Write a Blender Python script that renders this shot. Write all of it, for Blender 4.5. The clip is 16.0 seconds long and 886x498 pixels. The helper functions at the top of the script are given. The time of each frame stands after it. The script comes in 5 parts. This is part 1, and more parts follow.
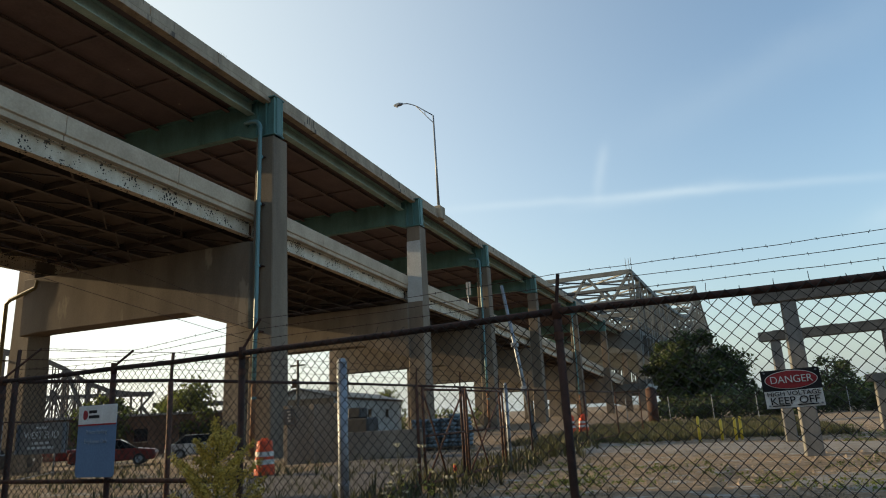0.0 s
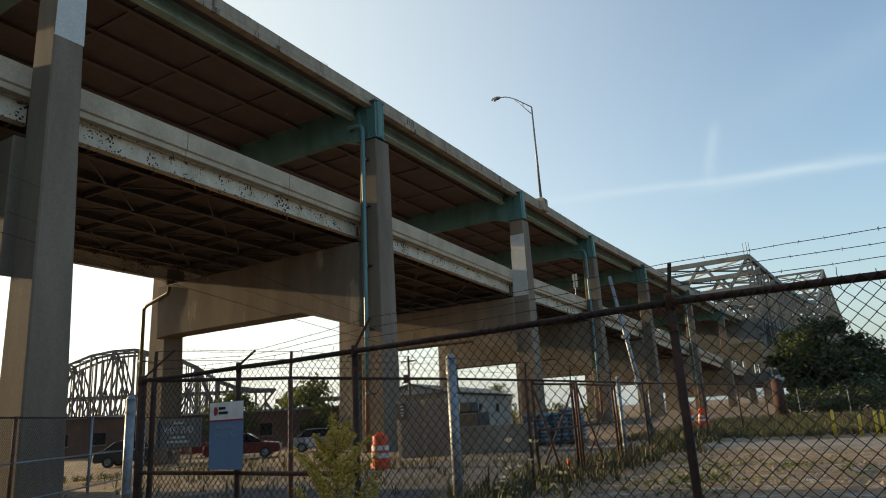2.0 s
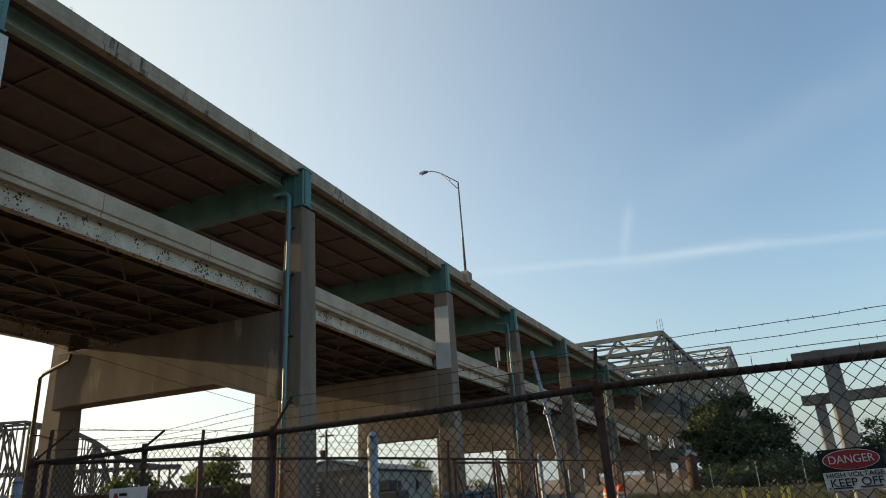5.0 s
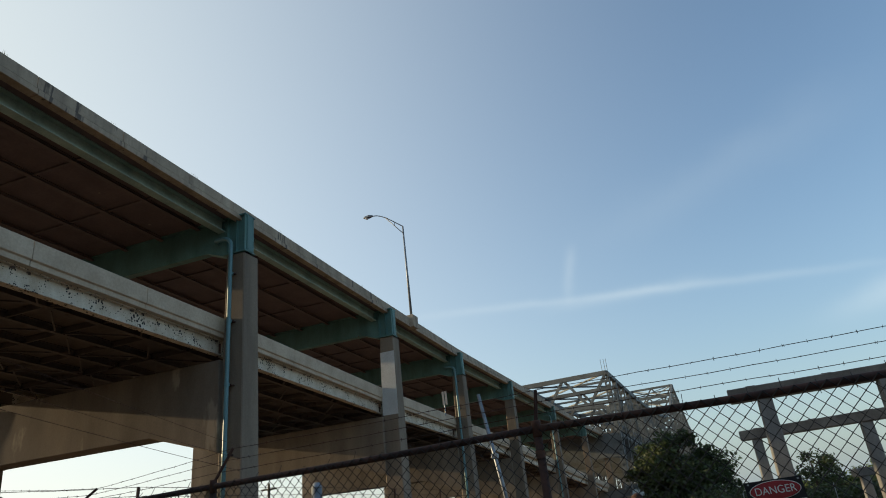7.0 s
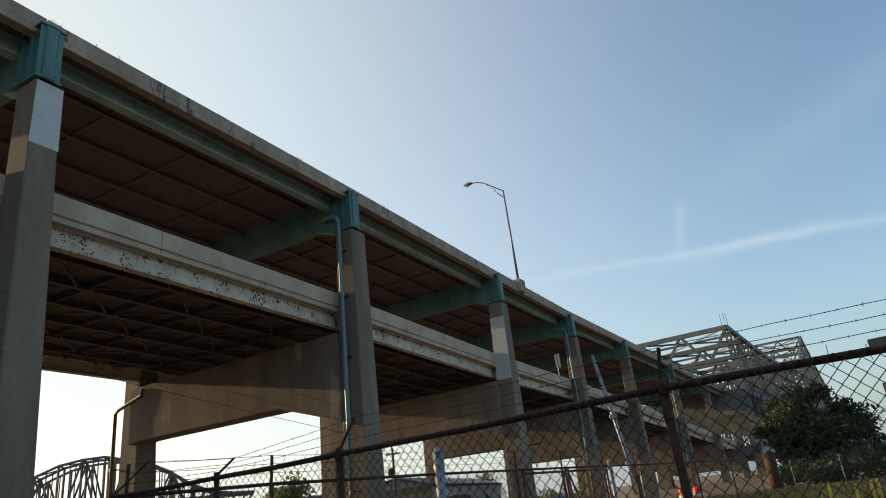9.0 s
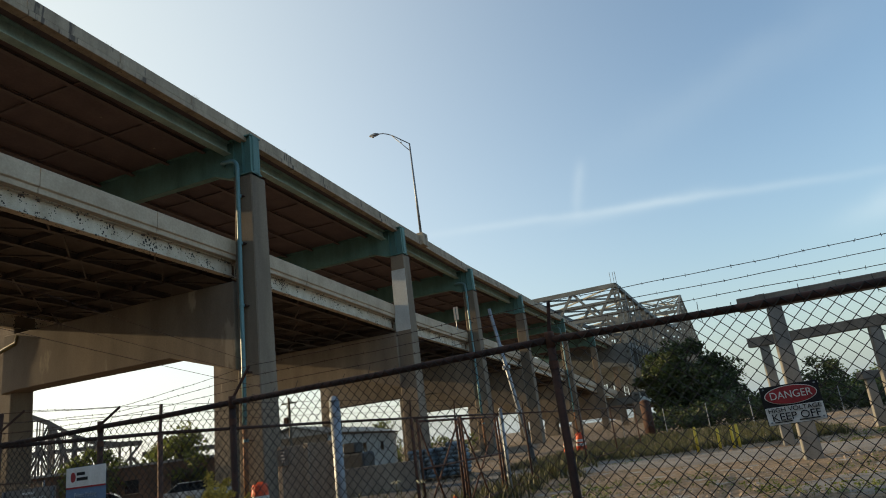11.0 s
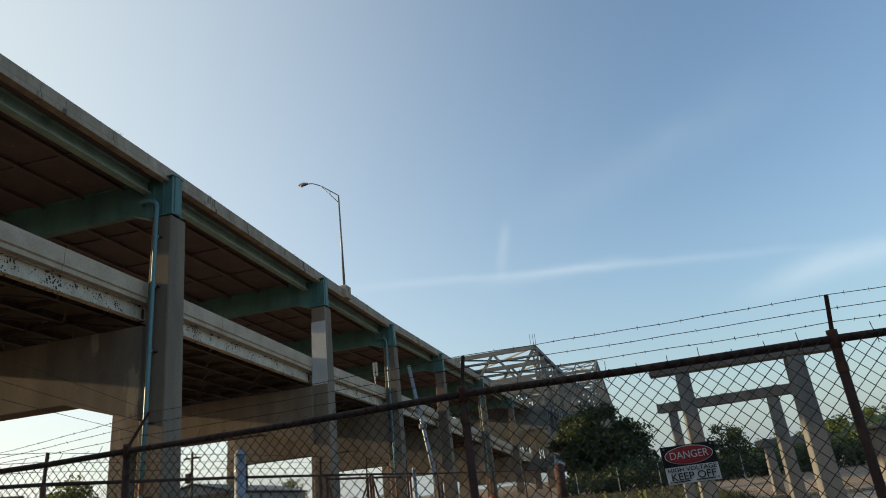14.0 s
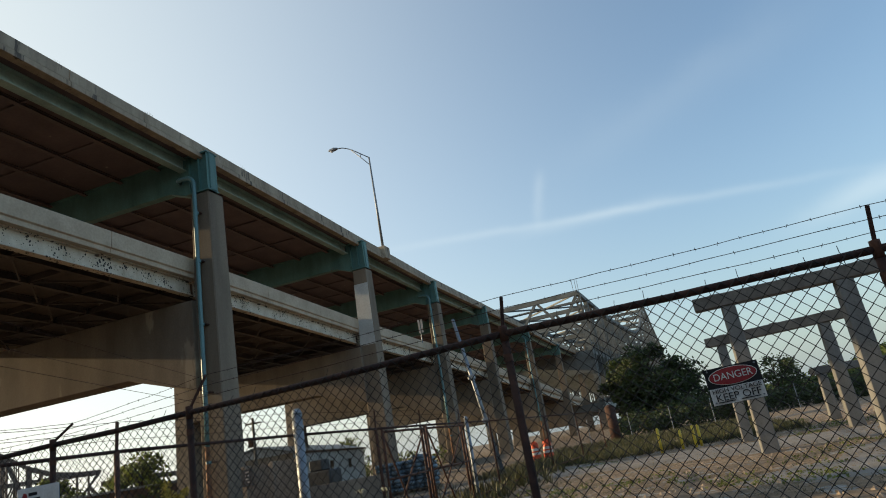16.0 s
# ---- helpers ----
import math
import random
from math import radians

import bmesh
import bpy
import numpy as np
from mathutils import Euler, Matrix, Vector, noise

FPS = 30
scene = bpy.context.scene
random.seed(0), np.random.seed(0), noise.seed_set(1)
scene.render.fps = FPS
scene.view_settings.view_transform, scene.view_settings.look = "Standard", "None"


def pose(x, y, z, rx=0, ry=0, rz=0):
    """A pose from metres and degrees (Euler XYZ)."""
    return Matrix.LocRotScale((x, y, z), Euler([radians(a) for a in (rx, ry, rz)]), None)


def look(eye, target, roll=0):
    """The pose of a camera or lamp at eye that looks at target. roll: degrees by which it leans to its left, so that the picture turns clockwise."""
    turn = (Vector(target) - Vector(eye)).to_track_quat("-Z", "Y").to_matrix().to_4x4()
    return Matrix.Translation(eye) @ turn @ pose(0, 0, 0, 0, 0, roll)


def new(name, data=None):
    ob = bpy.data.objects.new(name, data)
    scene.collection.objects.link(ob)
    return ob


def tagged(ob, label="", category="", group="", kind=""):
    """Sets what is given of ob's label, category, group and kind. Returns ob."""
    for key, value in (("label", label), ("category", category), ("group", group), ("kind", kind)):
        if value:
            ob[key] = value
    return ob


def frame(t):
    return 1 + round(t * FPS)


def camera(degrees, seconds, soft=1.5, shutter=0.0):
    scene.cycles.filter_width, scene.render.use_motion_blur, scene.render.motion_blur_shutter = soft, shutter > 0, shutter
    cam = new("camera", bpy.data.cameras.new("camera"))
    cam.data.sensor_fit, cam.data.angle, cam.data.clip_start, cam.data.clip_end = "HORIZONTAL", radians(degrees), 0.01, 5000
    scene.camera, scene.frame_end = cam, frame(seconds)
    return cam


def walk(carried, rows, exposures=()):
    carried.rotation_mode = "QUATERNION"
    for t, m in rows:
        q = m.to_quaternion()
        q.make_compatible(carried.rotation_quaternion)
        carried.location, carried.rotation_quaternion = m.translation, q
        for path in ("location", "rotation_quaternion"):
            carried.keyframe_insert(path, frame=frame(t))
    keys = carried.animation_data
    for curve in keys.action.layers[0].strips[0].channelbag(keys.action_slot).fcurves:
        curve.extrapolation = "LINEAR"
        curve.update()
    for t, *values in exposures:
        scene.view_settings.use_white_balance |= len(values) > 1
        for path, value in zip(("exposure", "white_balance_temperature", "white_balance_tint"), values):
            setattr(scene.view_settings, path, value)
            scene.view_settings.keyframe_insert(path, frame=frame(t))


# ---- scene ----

cam = camera(67.27, 16.0, soft=1.0)
# seconds, place, yaw to the left of +y, pitch, roll
PATH = [
    (0, 0.007, -0.001, 1.490, 21.296, 13.954, -3.173),
    (0.5, 0.008, 0.000, 1.496, 21.868, 14.897, -3.400),
    (1, -0.016, 0.025, 1.499, 26.336, 14.918, -3.267),
    (1.5, -0.037, 0.040, 1.503, 28.811, 14.321, -3.460),
    (2, 0.003, 0.013, 1.499, 30.484, 13.997, -3.365),
    (2.5, -0.001, 0.013, 1.501, 30.743, 14.155, -3.313),
    (3, -0.007, 0.021, 1.506, 26.094, 16.837, -4.373),
    (3.2, -0.004, 0.025, 1.510, 24.578, 19.102, -4.714),
    (5.3, -0.032, -0.014, 1.573, 22.749, 19.885, -3.484),
    (5.5, -0.026, -0.032, 1.568, 21.886, 20.652, -3.685),
    (6, -0.020, -0.064, 1.557, 19.768, 23.749, -6.053),
    (6.5, -0.019, -0.062, 1.557, 18.227, 24.552, -8.103),
    (7, 0.027, -0.082, 1.551, 17.951, 22.935, -6.534),
    (7.5, 0.014, -0.053, 1.559, 19.479, 21.384, -5.202),
    (8, -0.013, -0.011, 1.563, 21.770, 21.134, -5.082),
    (8.5, -0.037, 0.012, 1.572, 24.635, 21.090, -6.600),
    (8.7, -0.045, 0.021, 1.578, 27.405, 21.512, -7.065),
    (10.8, 0.037, 0.072, 1.545, 26.812, 16.340, -6.333),
    (11, -0.016, 0.019, 1.562, 19.654, 15.998, -7.409),
    (11.5, -0.006, -0.013, 1.577, 11.343, 17.484, -8.877),
    (12, -0.007, 0.062, 1.585, 11.011, 18.628, -7.644),
    (12.5, -0.006, 0.059, 1.573, 11.331, 18.968, -6.535),
    (13, -0.004, 0.033, 1.562, 11.785, 19.562, -6.116),
    (13.5, 0.018, 0.053, 1.537, 11.944, 19.409, -6.319),
    (14, 0.019, 0.012, 1.520, 12.330, 20.002, -6.540),
    (14.5, 0.032, -0.010, 1.498, 12.986, 20.346, -7.808),
    (15, 0.035, 0.008, 1.462, 13.897, 18.187, -9.389),
    (15.5, 0.039, 0.010, 1.436, 15.025, 16.505, -9.671),
    (16, 0.041, 0.002, 1.442, 16.209, 16.664, -10.050),
]
walk(cam, [(t, pose(x, y, z, 90 + p, 0, w) @ pose(0, 0, 0, 0, 0, r)) for t, x, y, z, w, p, r in PATH],
     exposures=[(t, v, k, 3) for t, v, k in ((0.0, 0.80, 6880), (3.0, 0.80, 7000), (5.5, 0.64, 6700), (7.0, 0.56, 6600), (8.5, 0.62, 6640), (11.0, 0.74, 6900), (11.5, 0.66, 6620), (12.5, 0.60, 6580), (14.5, 0.60, 6640), (16.0, 0.70, 6740))])

# ---- world, sun ----
SUN_AZ, SUN_EL = -93.5, 12.0          # from +y to the right, and above the horizon
world = bpy.data.worlds.new("sky")
scene.world = world
world.use_nodes = True
wt = world.node_tree
wt.nodes.clear()
w_out = wt.nodes.new("ShaderNodeOutputWorld")
w_bg = wt.nodes.new("ShaderNodeBackground")
w_sky = wt.nodes.new("ShaderNodeTexSky")
w_sky.sky_type = "NISHITA"
w_sky.sun_disc = False
w_sky.sun_elevation = radians(SUN_EL + 6)
w_sky.sun_rotation = radians(SUN_AZ)
w_sky.air_density, w_sky.dust_density, w_sky.ozone_density = 1.0, 1.9, 1.9
w_bg.inputs["Strength"].default_value = 0.15
w_geo = wt.nodes.new("ShaderNodeTexCoord")


def w_math(op, a, b=0.0, c=0.0):
    n = wt.nodes.new("ShaderNodeMath")
    n.operation = op
    for s, v in zip(n.inputs, (a, b, c)):
        if isinstance(v, (int, float)):
            s.default_value = v
        else:
            wt.links.new(v, s)
    return n.outputs[0]


def w_dot(v):
    n = wt.nodes.new("ShaderNodeVectorMath")
    n.operation = "DOT_PRODUCT"
    wt.links.new(w_geo.outputs["Generated"], n.inputs[0])
    n.inputs[1].default_value = v
    return n.outputs["Value"]


def sky_dir(az, tan):
    return Vector((math.sin(radians(az)), math.cos(radians(az)), tan)).normalized()


def cirrus(a, b, width, strength):
    """A thin streak of cirrus along the arc from direction a to direction b."""
    n, mid = a.cross(b).normalized(), (a + b).normalized()
    along = (b - a).normalized()
    ns = wt.nodes.new("ShaderNodeTexNoise")
    wt.links.new(w_geo.outputs["Generated"], ns.inputs["Vector"])
    ns.inputs["Scale"].default_value, ns.inputs["Detail"].default_value = 9.0, 5.0
    wob = w_math("MULTIPLY", w_math("SUBTRACT", ns.outputs["Fac"], 0.5), 2.2 * width)
    off = w_math("DIVIDE", w_math("ADD", w_dot(n), wob), width)
    core = w_math("EXPONENT", w_math("MULTIPLY", w_math("MULTIPLY", off, off), -1.0))
    half = (b - a).length / 2
    s = w_math("DIVIDE", w_dot(along), half)
    s2 = w_math("MULTIPLY", s, s)
    ends = w_math("EXPONENT", w_math("MULTIPLY", w_math("MULTIPLY", s2, s2), -1.2))
    front = w_math("GREATER_THAN", w_dot(mid), 0.2)
    body = w_math("ADD", 0.35, ns.outputs["Fac"])
    return w_math("MULTIPLY", w_math("MULTIPLY", w_math("MULTIPLY", core, ends), w_math("MULTIPLY", front, body)), strength)


veil = cirrus(sky_dir(-22, 0.312), sky_dir(16.5, 0.259), 0.0060, 0.13)
veil = w_math("ADD", veil, cirrus(sky_dir(-6.3, 0.392), sky_dir(-7.3, 0.306), 0.008, 0.13))
veil = w_math("ADD", veil, cirrus(sky_dir(-9.5, 0.300), sky_dir(4, 0.296), 0.009, 0.10))
veil = w_math("ADD", veil, cirrus(sky_dir(12.5, 0.212), sky_dir(30, 0.245), 0.016, 0.22))
veil = w_math("ADD", veil, cirrus(sky_dir(-4, 0.40), sky_dir(19, 0.50), 0.030, 0.05))


def w_blend(fac, a, c):
    n = wt.nodes.new("ShaderNodeMixRGB")
    wt.links.new(fac, n.inputs[0])
    for sock, v in ((n.inputs[1], a), (n.inputs[2], c)):
        if isinstance(v, tuple):
            sock.default_value = (*v, 1)
        else:
            wt.links.new(v, sock)
    return n.outputs[0]


def w_clamp(v):
    return w_math("MINIMUM", w_math("MAXIMUM", v, 0.0), 1.0)


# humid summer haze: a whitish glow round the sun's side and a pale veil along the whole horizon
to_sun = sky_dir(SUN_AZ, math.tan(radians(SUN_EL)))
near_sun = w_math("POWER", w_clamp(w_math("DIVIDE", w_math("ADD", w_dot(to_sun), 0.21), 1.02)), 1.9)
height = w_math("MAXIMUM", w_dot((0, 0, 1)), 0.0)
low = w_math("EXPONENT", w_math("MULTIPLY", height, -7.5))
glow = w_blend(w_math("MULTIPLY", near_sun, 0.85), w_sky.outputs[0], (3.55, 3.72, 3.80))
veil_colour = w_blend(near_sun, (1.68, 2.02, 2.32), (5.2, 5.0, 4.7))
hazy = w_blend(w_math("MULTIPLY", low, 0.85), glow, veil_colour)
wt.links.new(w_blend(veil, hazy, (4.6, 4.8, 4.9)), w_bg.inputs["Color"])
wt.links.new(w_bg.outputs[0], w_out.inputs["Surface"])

sun = new("sun", bpy.data.lights.new("sun", "SUN"))
sun.data.energy, sun.data.angle, sun.data.color = 4.2, radians(0.6), (1.0, 0.74, 0.46)
sd = Vector((math.sin(radians(SUN_AZ)) * math.cos(radians(SUN_EL)), math.cos(radians(SUN_AZ)) * math.cos(radians(SUN_EL)), math.sin(radians(SUN_EL))))
sun.matrix_world = look(sd * 400, (0, 0, 0))

# ---- materials ----


def mat(name, base, rough=0.7, metal=0.0, dark=None, scale=3.0, mix=0.6, bump=0.2, fine=60.0, spots=None, spot_scale=8.0, spot_at=0.62, streak=1.0, vary=0.0):
    """A surface: two tones over broad noise, fine grain, optional spots of rust or dirt, relief. streak > 1 draws the broad noise out downwards."""
    m = bpy.data.materials.new(name)
    m.use_nodes = True
    nt = m.node_tree
    b = nt.nodes["Principled BSDF"]
    tc = nt.nodes.new("ShaderNodeTexCoord")
    mp = nt.nodes.new("ShaderNodeMapping")
    mp.inputs["Scale"].default_value = (1, 1, 1 / streak)
    nt.links.new(tc.outputs["Object"], mp.inputs[0])

    def noise_node(s, detail, vec):
        n = nt.nodes.new("ShaderNodeTexNoise")
        n.inputs["Scale"].default_value, n.inputs["Detail"].default_value, n.inputs["Roughness"].default_value = s, detail, 0.62
        nt.links.new(vec, n.inputs["Vector"])
        return n

    def ramp(src, lo, hi):
        r = nt.nodes.new("ShaderNodeMapRange")
        r.inputs[1].default_value, r.inputs[2].default_value = lo, hi
        nt.links.new(src, r.inputs[0])
        return r.outputs[0]

    def blend(fac, a, c, kind="MIX"):
        x = nt.nodes.new("ShaderNodeMixRGB")
        x.blend_type = kind
        for s, v in zip(x.inputs, (fac, a, c)):
            if isinstance(v, tuple):
                s.default_value = (*v, 1)
            elif isinstance(v, (int, float)):
                s.default_value = v
            else:
                nt.links.new(v, s)
        return x.outputs[0]

    broad = noise_node(scale, 6, mp.outputs[0])
    grain = noise_node(fine, 3, tc.outputs["Object"])
    dark = dark or tuple(c * 0.55 for c in base)
    col = blend(ramp(broad.outputs["Fac"], 0.5 - 0.32 * mix, 0.5 + 0.32 * mix), dark, base)
    col = blend(0.35, col, blend(ramp(grain.outputs["Fac"], 0.3, 0.7), (0.45, 0.45, 0.45), (1.0, 1.0, 1.0)), "MULTIPLY")
    if spots:
        sp = noise_node(spot_scale, 5, mp.outputs[0])
        col = blend(ramp(sp.outputs["Fac"], spot_at, spot_at + 0.05), col, spots)
    if vary:
        oi = nt.nodes.new("ShaderNodeObjectInfo")
        hs = nt.nodes.new("ShaderNodeHueSaturation")
        r = nt.nodes.new("ShaderNodeMapRange")
        r.inputs[3].default_value, r.inputs[4].default_value = 1 - vary, 1 + vary
        nt.links.new(oi.outputs["Random"], r.inputs[0])
        nt.links.new(r.outputs[0], hs.inputs["Value"])
        nt.links.new(col, hs.inputs["Color"])
        col = hs.outputs[0]
    nt.links.new(col, b.inputs["Base Color"])
    b.inputs["Roughness"].default_value, b.inputs["Metallic"].default_value = rough, metal
    if bump:
        bp = nt.nodes.new("ShaderNodeBump")
        bp.inputs["Strength"].default_value, bp.inputs["Distance"].default_value = bump, 0.02
        nt.links.new(grain.outputs["Fac"], bp.inputs["Height"])
        nt.links.new(bp.outputs[0], b.inputs["Normal"])
    return m


CONCRETE = mat("weathered_concrete", (0.255, 0.203, 0.150), 0.9, dark=(0.138, 0.108, 0.079), scale=0.55, streak=5, fine=14)
# darker copy of the column concrete, with the under-deck shade put into its colour
CONCRETE_SHADED = mat("shaded_beam_concrete", (0.205, 0.160, 0.118), 0.9, dark=(0.115, 0.090, 0.066), scale=0.5, streak=3, fine=12, spots=(0.24, 0.195, 0.145), spot_scale=0.6, spot_at=0.62)
CONCRETE_PALE = mat("pale_concrete", (0.54, 0.443, 0.332), 0.9, dark=(0.375, 0.30, 0.217), scale=0.7, streak=1, fine=10, spots=(0.16, 0.13, 0.11), spot_scale=2.2, spot_at=0.73)
CONCRETE_PARAPET = mat("parapet_concrete", (0.46, 0.375, 0.275), 0.9, dark=(0.25, 0.198, 0.145), scale=1.3, streak=9, fine=12, spots=(0.10, 0.082, 0.068), spot_scale=2.4, spot_at=0.60)
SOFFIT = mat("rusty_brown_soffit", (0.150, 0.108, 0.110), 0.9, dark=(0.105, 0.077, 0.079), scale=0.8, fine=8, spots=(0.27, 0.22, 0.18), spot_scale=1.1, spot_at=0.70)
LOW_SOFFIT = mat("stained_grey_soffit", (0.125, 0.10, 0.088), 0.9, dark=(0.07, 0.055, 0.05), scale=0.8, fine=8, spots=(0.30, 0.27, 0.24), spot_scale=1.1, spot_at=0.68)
STRINGER = mat("dull_brown_steel", (0.150, 0.110, 0.108), 0.75, dark=(0.105, 0.078, 0.077), scale=0.9, fine=12)
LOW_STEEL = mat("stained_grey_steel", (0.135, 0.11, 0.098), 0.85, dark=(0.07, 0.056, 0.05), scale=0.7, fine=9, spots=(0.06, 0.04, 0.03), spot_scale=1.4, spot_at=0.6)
TEAL = mat("faded_teal_paint", (0.115, 0.25, 0.23), 0.55, dark=(0.065, 0.14, 0.13), scale=1.1, streak=3, fine=18, spots=(0.13, 0.085, 0.055), spot_scale=2.6, spot_at=0.69)
TEAL_PALE = mat("bleached_teal_paint", (0.37, 0.50, 0.445), 0.6, dark=(0.21, 0.31, 0.275), scale=0.9, streak=2, fine=12, spots=(0.16, 0.115, 0.075), spot_scale=2.2, spot_at=0.68)
WHITE_RUST = mat("peeling_white_paint", (0.66, 0.60, 0.50), 0.7, dark=(0.42, 0.35, 0.26), scale=1.3, streak=1.6, fine=20)


def flaking(m, scale, size):
    """Adds round flakes, where paint has come off down to black rust, in clusters."""
    nt = m.node_tree
    b = nt.nodes["Principled BSDF"]
    tc = nt.nodes.new("ShaderNodeTexCoord")
    vo = nt.nodes.new("ShaderNodeTexVoronoi")
    vo.inputs["Scale"].default_value = scale
    cl = nt.nodes.new("ShaderNodeTexNoise")
    cl.inputs["Scale"].default_value, cl.inputs["Detail"].default_value = 1.7, 4
    wob = nt.nodes.new("ShaderNodeTexNoise")
    wob.inputs["Scale"].default_value = 25
    for n in (vo, cl, wob):
        nt.links.new(tc.outputs["Object"], n.inputs["Vector"])

    def m2(op, a, c):
        n = nt.nodes.new("ShaderNodeMath")
        n.operation = op
        for sock, v in zip(n.inputs, (a, c)):
            if isinstance(v, (int, float)):
                sock.default_value = v
            else:
                nt.links.new(v, sock)
        return n.outputs[0]
    reach = m2("MULTIPLY", m2("SUBTRACT", cl.outputs["Fac"], 0.34), size)
    dist = m2("ADD", vo.outputs["Distance"], m2("MULTIPLY", m2("SUBTRACT", wob.outputs["Fac"], 0.5), 0.25))
    x = nt.nodes.new("ShaderNodeMixRGB")
    nt.links.new(m2("LESS_THAN", dist, reach), x.inputs[0])
    nt.links.new(b.inputs["Base Color"].links[0].from_socket, x.inputs[1])
    x.inputs[2].default_value = (0.022, 0.018, 0.016, 1)
    nt.links.new(x.outputs[0], b.inputs["Base Color"])


flaking(WHITE_RUST, 8.5, 1.40)
PATCH = mat("pale_repair_paint", (0.62, 0.62, 0.60), 0.75, dark=(0.5, 0.5, 0.48), scale=0.8, fine=12)
RUST = mat("rusty_steel", (0.16, 0.068, 0.038), 0.8, 0.1, dark=(0.05, 0.024, 0.017), scale=9, fine=70)
RUST_DARK = mat("dark_rusty_steel", (0.085, 0.036, 0.023), 0.85, 0.0, dark=(0.022, 0.011, 0.009), scale=7, fine=60)
GALV = mat("dull_galvanised_steel", (0.31, 0.34, 0.37), 0.5, 0.5, dark=(0.17, 0.19, 0.22), scale=6, fine=60, spots=(0.16, 0.08, 0.04), spot_scale=3.0, spot_at=0.7)
WIRE = mat("weathered_fence_wire", (0.045, 0.040, 0.036), 0.6, 0.5, dark=(0.02, 0.017, 0.015), scale=5, fine=40, bump=0)
TRUSS = mat("grey_truss_paint", (0.16, 0.17, 0.165), 0.7, dark=(0.08, 0.086, 0.084), scale=0.25, fine=4)
TRUSS_FAR = mat("brown_grey_truss_paint", (0.17, 0.135, 0.11), 0.75, dark=(0.10, 0.08, 0.068), scale=0.1, fine=2)
FRAME_CONC = mat("grey_frame_concrete", (0.24, 0.24, 0.23), 0.9, dark=(0.13, 0.127, 0.12), scale=1.2, streak=5, fine=22)
FRAME_TOP = mat("stained_beam_concrete", (0.21, 0.195, 0.175), 0.9, dark=(0.10, 0.09, 0.08), scale=1.4, fine=22)
DIRT_GREY = mat("wall_concrete", (0.42, 0.335, 0.25), 0.92, dark=(0.25, 0.195, 0.145), scale=0.9, streak=3, fine=14)
WHITE_WALL = mat("white_sheet_wall", (0.62, 0.64, 0.66), 0.6, dark=(0.46, 0.48, 0.5), scale=0.5, fine=10)
ROOF_GREY = mat("grey_sheet_roof", (0.32, 0.32, 0.33), 0.6, dark=(0.22, 0.22, 0.22), scale=0.7, fine=12)
BRICK = mat("brown_brick_wall", (0.20, 0.125, 0.09), 0.9, dark=(0.12, 0.075, 0.055), scale=1.0, fine=14)
ORANGE = mat("orange_plastic", (0.80, 0.09, 0.015), 0.5, dark=(0.62, 0.06, 0.01), scale=4, fine=40, bump=0.05)
REFLECT = mat("white_reflective_band", (0.75, 0.75, 0.72), 0.4, dark=(0.55, 0.54, 0.5), scale=5, fine=40, bump=0.05)
RUBBER = mat("black_rubber", (0.03, 0.03, 0.03), 0.85, scale=5)
YELLOW = mat("yellow_bollard_paint", (0.78, 0.60, 0.06), 0.55, dark=(0.60, 0.42, 0.04), scale=5, fine=40)
SIGN_WHITE = mat("sign_white", (0.84, 0.84, 0.82), 0.92, dark=(0.70, 0.69, 0.65), scale=9, fine=80, bump=0.03)
SIGN_BLUE = mat("sign_blue", (0.155, 0.25, 0.40), 0.92, dark=(0.14, 0.22, 0.35), scale=4, fine=60, bump=0.03)
SIGN_RED = mat("sign_red", (0.42, 0.045, 0.05), 0.92, dark=(0.30, 0.035, 0.04), scale=14, fine=90, bump=0.03)
SIGN_BLACK = mat("sign_black", (0.022, 0.022, 0.024), 0.92, scale=9, bump=0.03)
SIGN_GREY = mat("sign_grey", (0.50, 0.50, 0.50), 0.92, dark=(0.40, 0.40, 0.40), scale=5, fine=60, bump=0.03)
SIGN_PLATE = mat("weathered_grey_sign_plate", (0.34, 0.31, 0.28), 0.92, dark=(0.26, 0.235, 0.21), scale=5, fine=60, bump=0.03)
SIGN_FADED = mat("faded_pale_lettering", (0.40, 0.48, 0.57), 0.9, dark=(0.30, 0.38, 0.48), scale=14, bump=0)
CAR_RED = mat("red_car_paint", (0.22, 0.022, 0.018), 0.3, scale=2, mix=0.3, bump=0)
CAR_WHITE = mat("white_car_paint", (0.62, 0.62, 0.62), 0.3, scale=2, mix=0.3, bump=0)
CAR_DARK = mat("dark_car_paint", (0.035, 0.04, 0.045), 0.3, scale=2, mix=0.3, bump=0)
GLASS = mat("dark_car_glass", (0.02, 0.025, 0.03), 0.08, scale=2, mix=0.2, bump=0)
BAG = mat("blue_grey_sacks", (0.17, 0.24, 0.29), 0.55, dark=(0.09, 0.13, 0.16), scale=3, fine=25, vary=0.25)
PALLET = mat("pallet_wood", (0.22, 0.16, 0.10), 0.9, scale=3, streak=0.3)
BARK = mat("bark", (0.075, 0.055, 0.04), 0.95, scale=5, streak=4, fine=30)
BLACK_MACHINE = mat("dark_machine_paint", (0.04, 0.042, 0.045), 0.6, scale=3)
BLUE_PAD = mat("dark_blue_sign_panel", (0.035, 0.05, 0.08), 0.5, scale=3, bump=0)
LAMP_GREY = mat("grey_lamp_metal", (0.25, 0.27, 0.29), 0.5, 0.4, scale=2, fine=30, bump=0)
WOOD_POLE = mat("grey_wood_pole", (0.25, 0.235, 0.215), 0.9, scale=2, streak=6, fine=30)


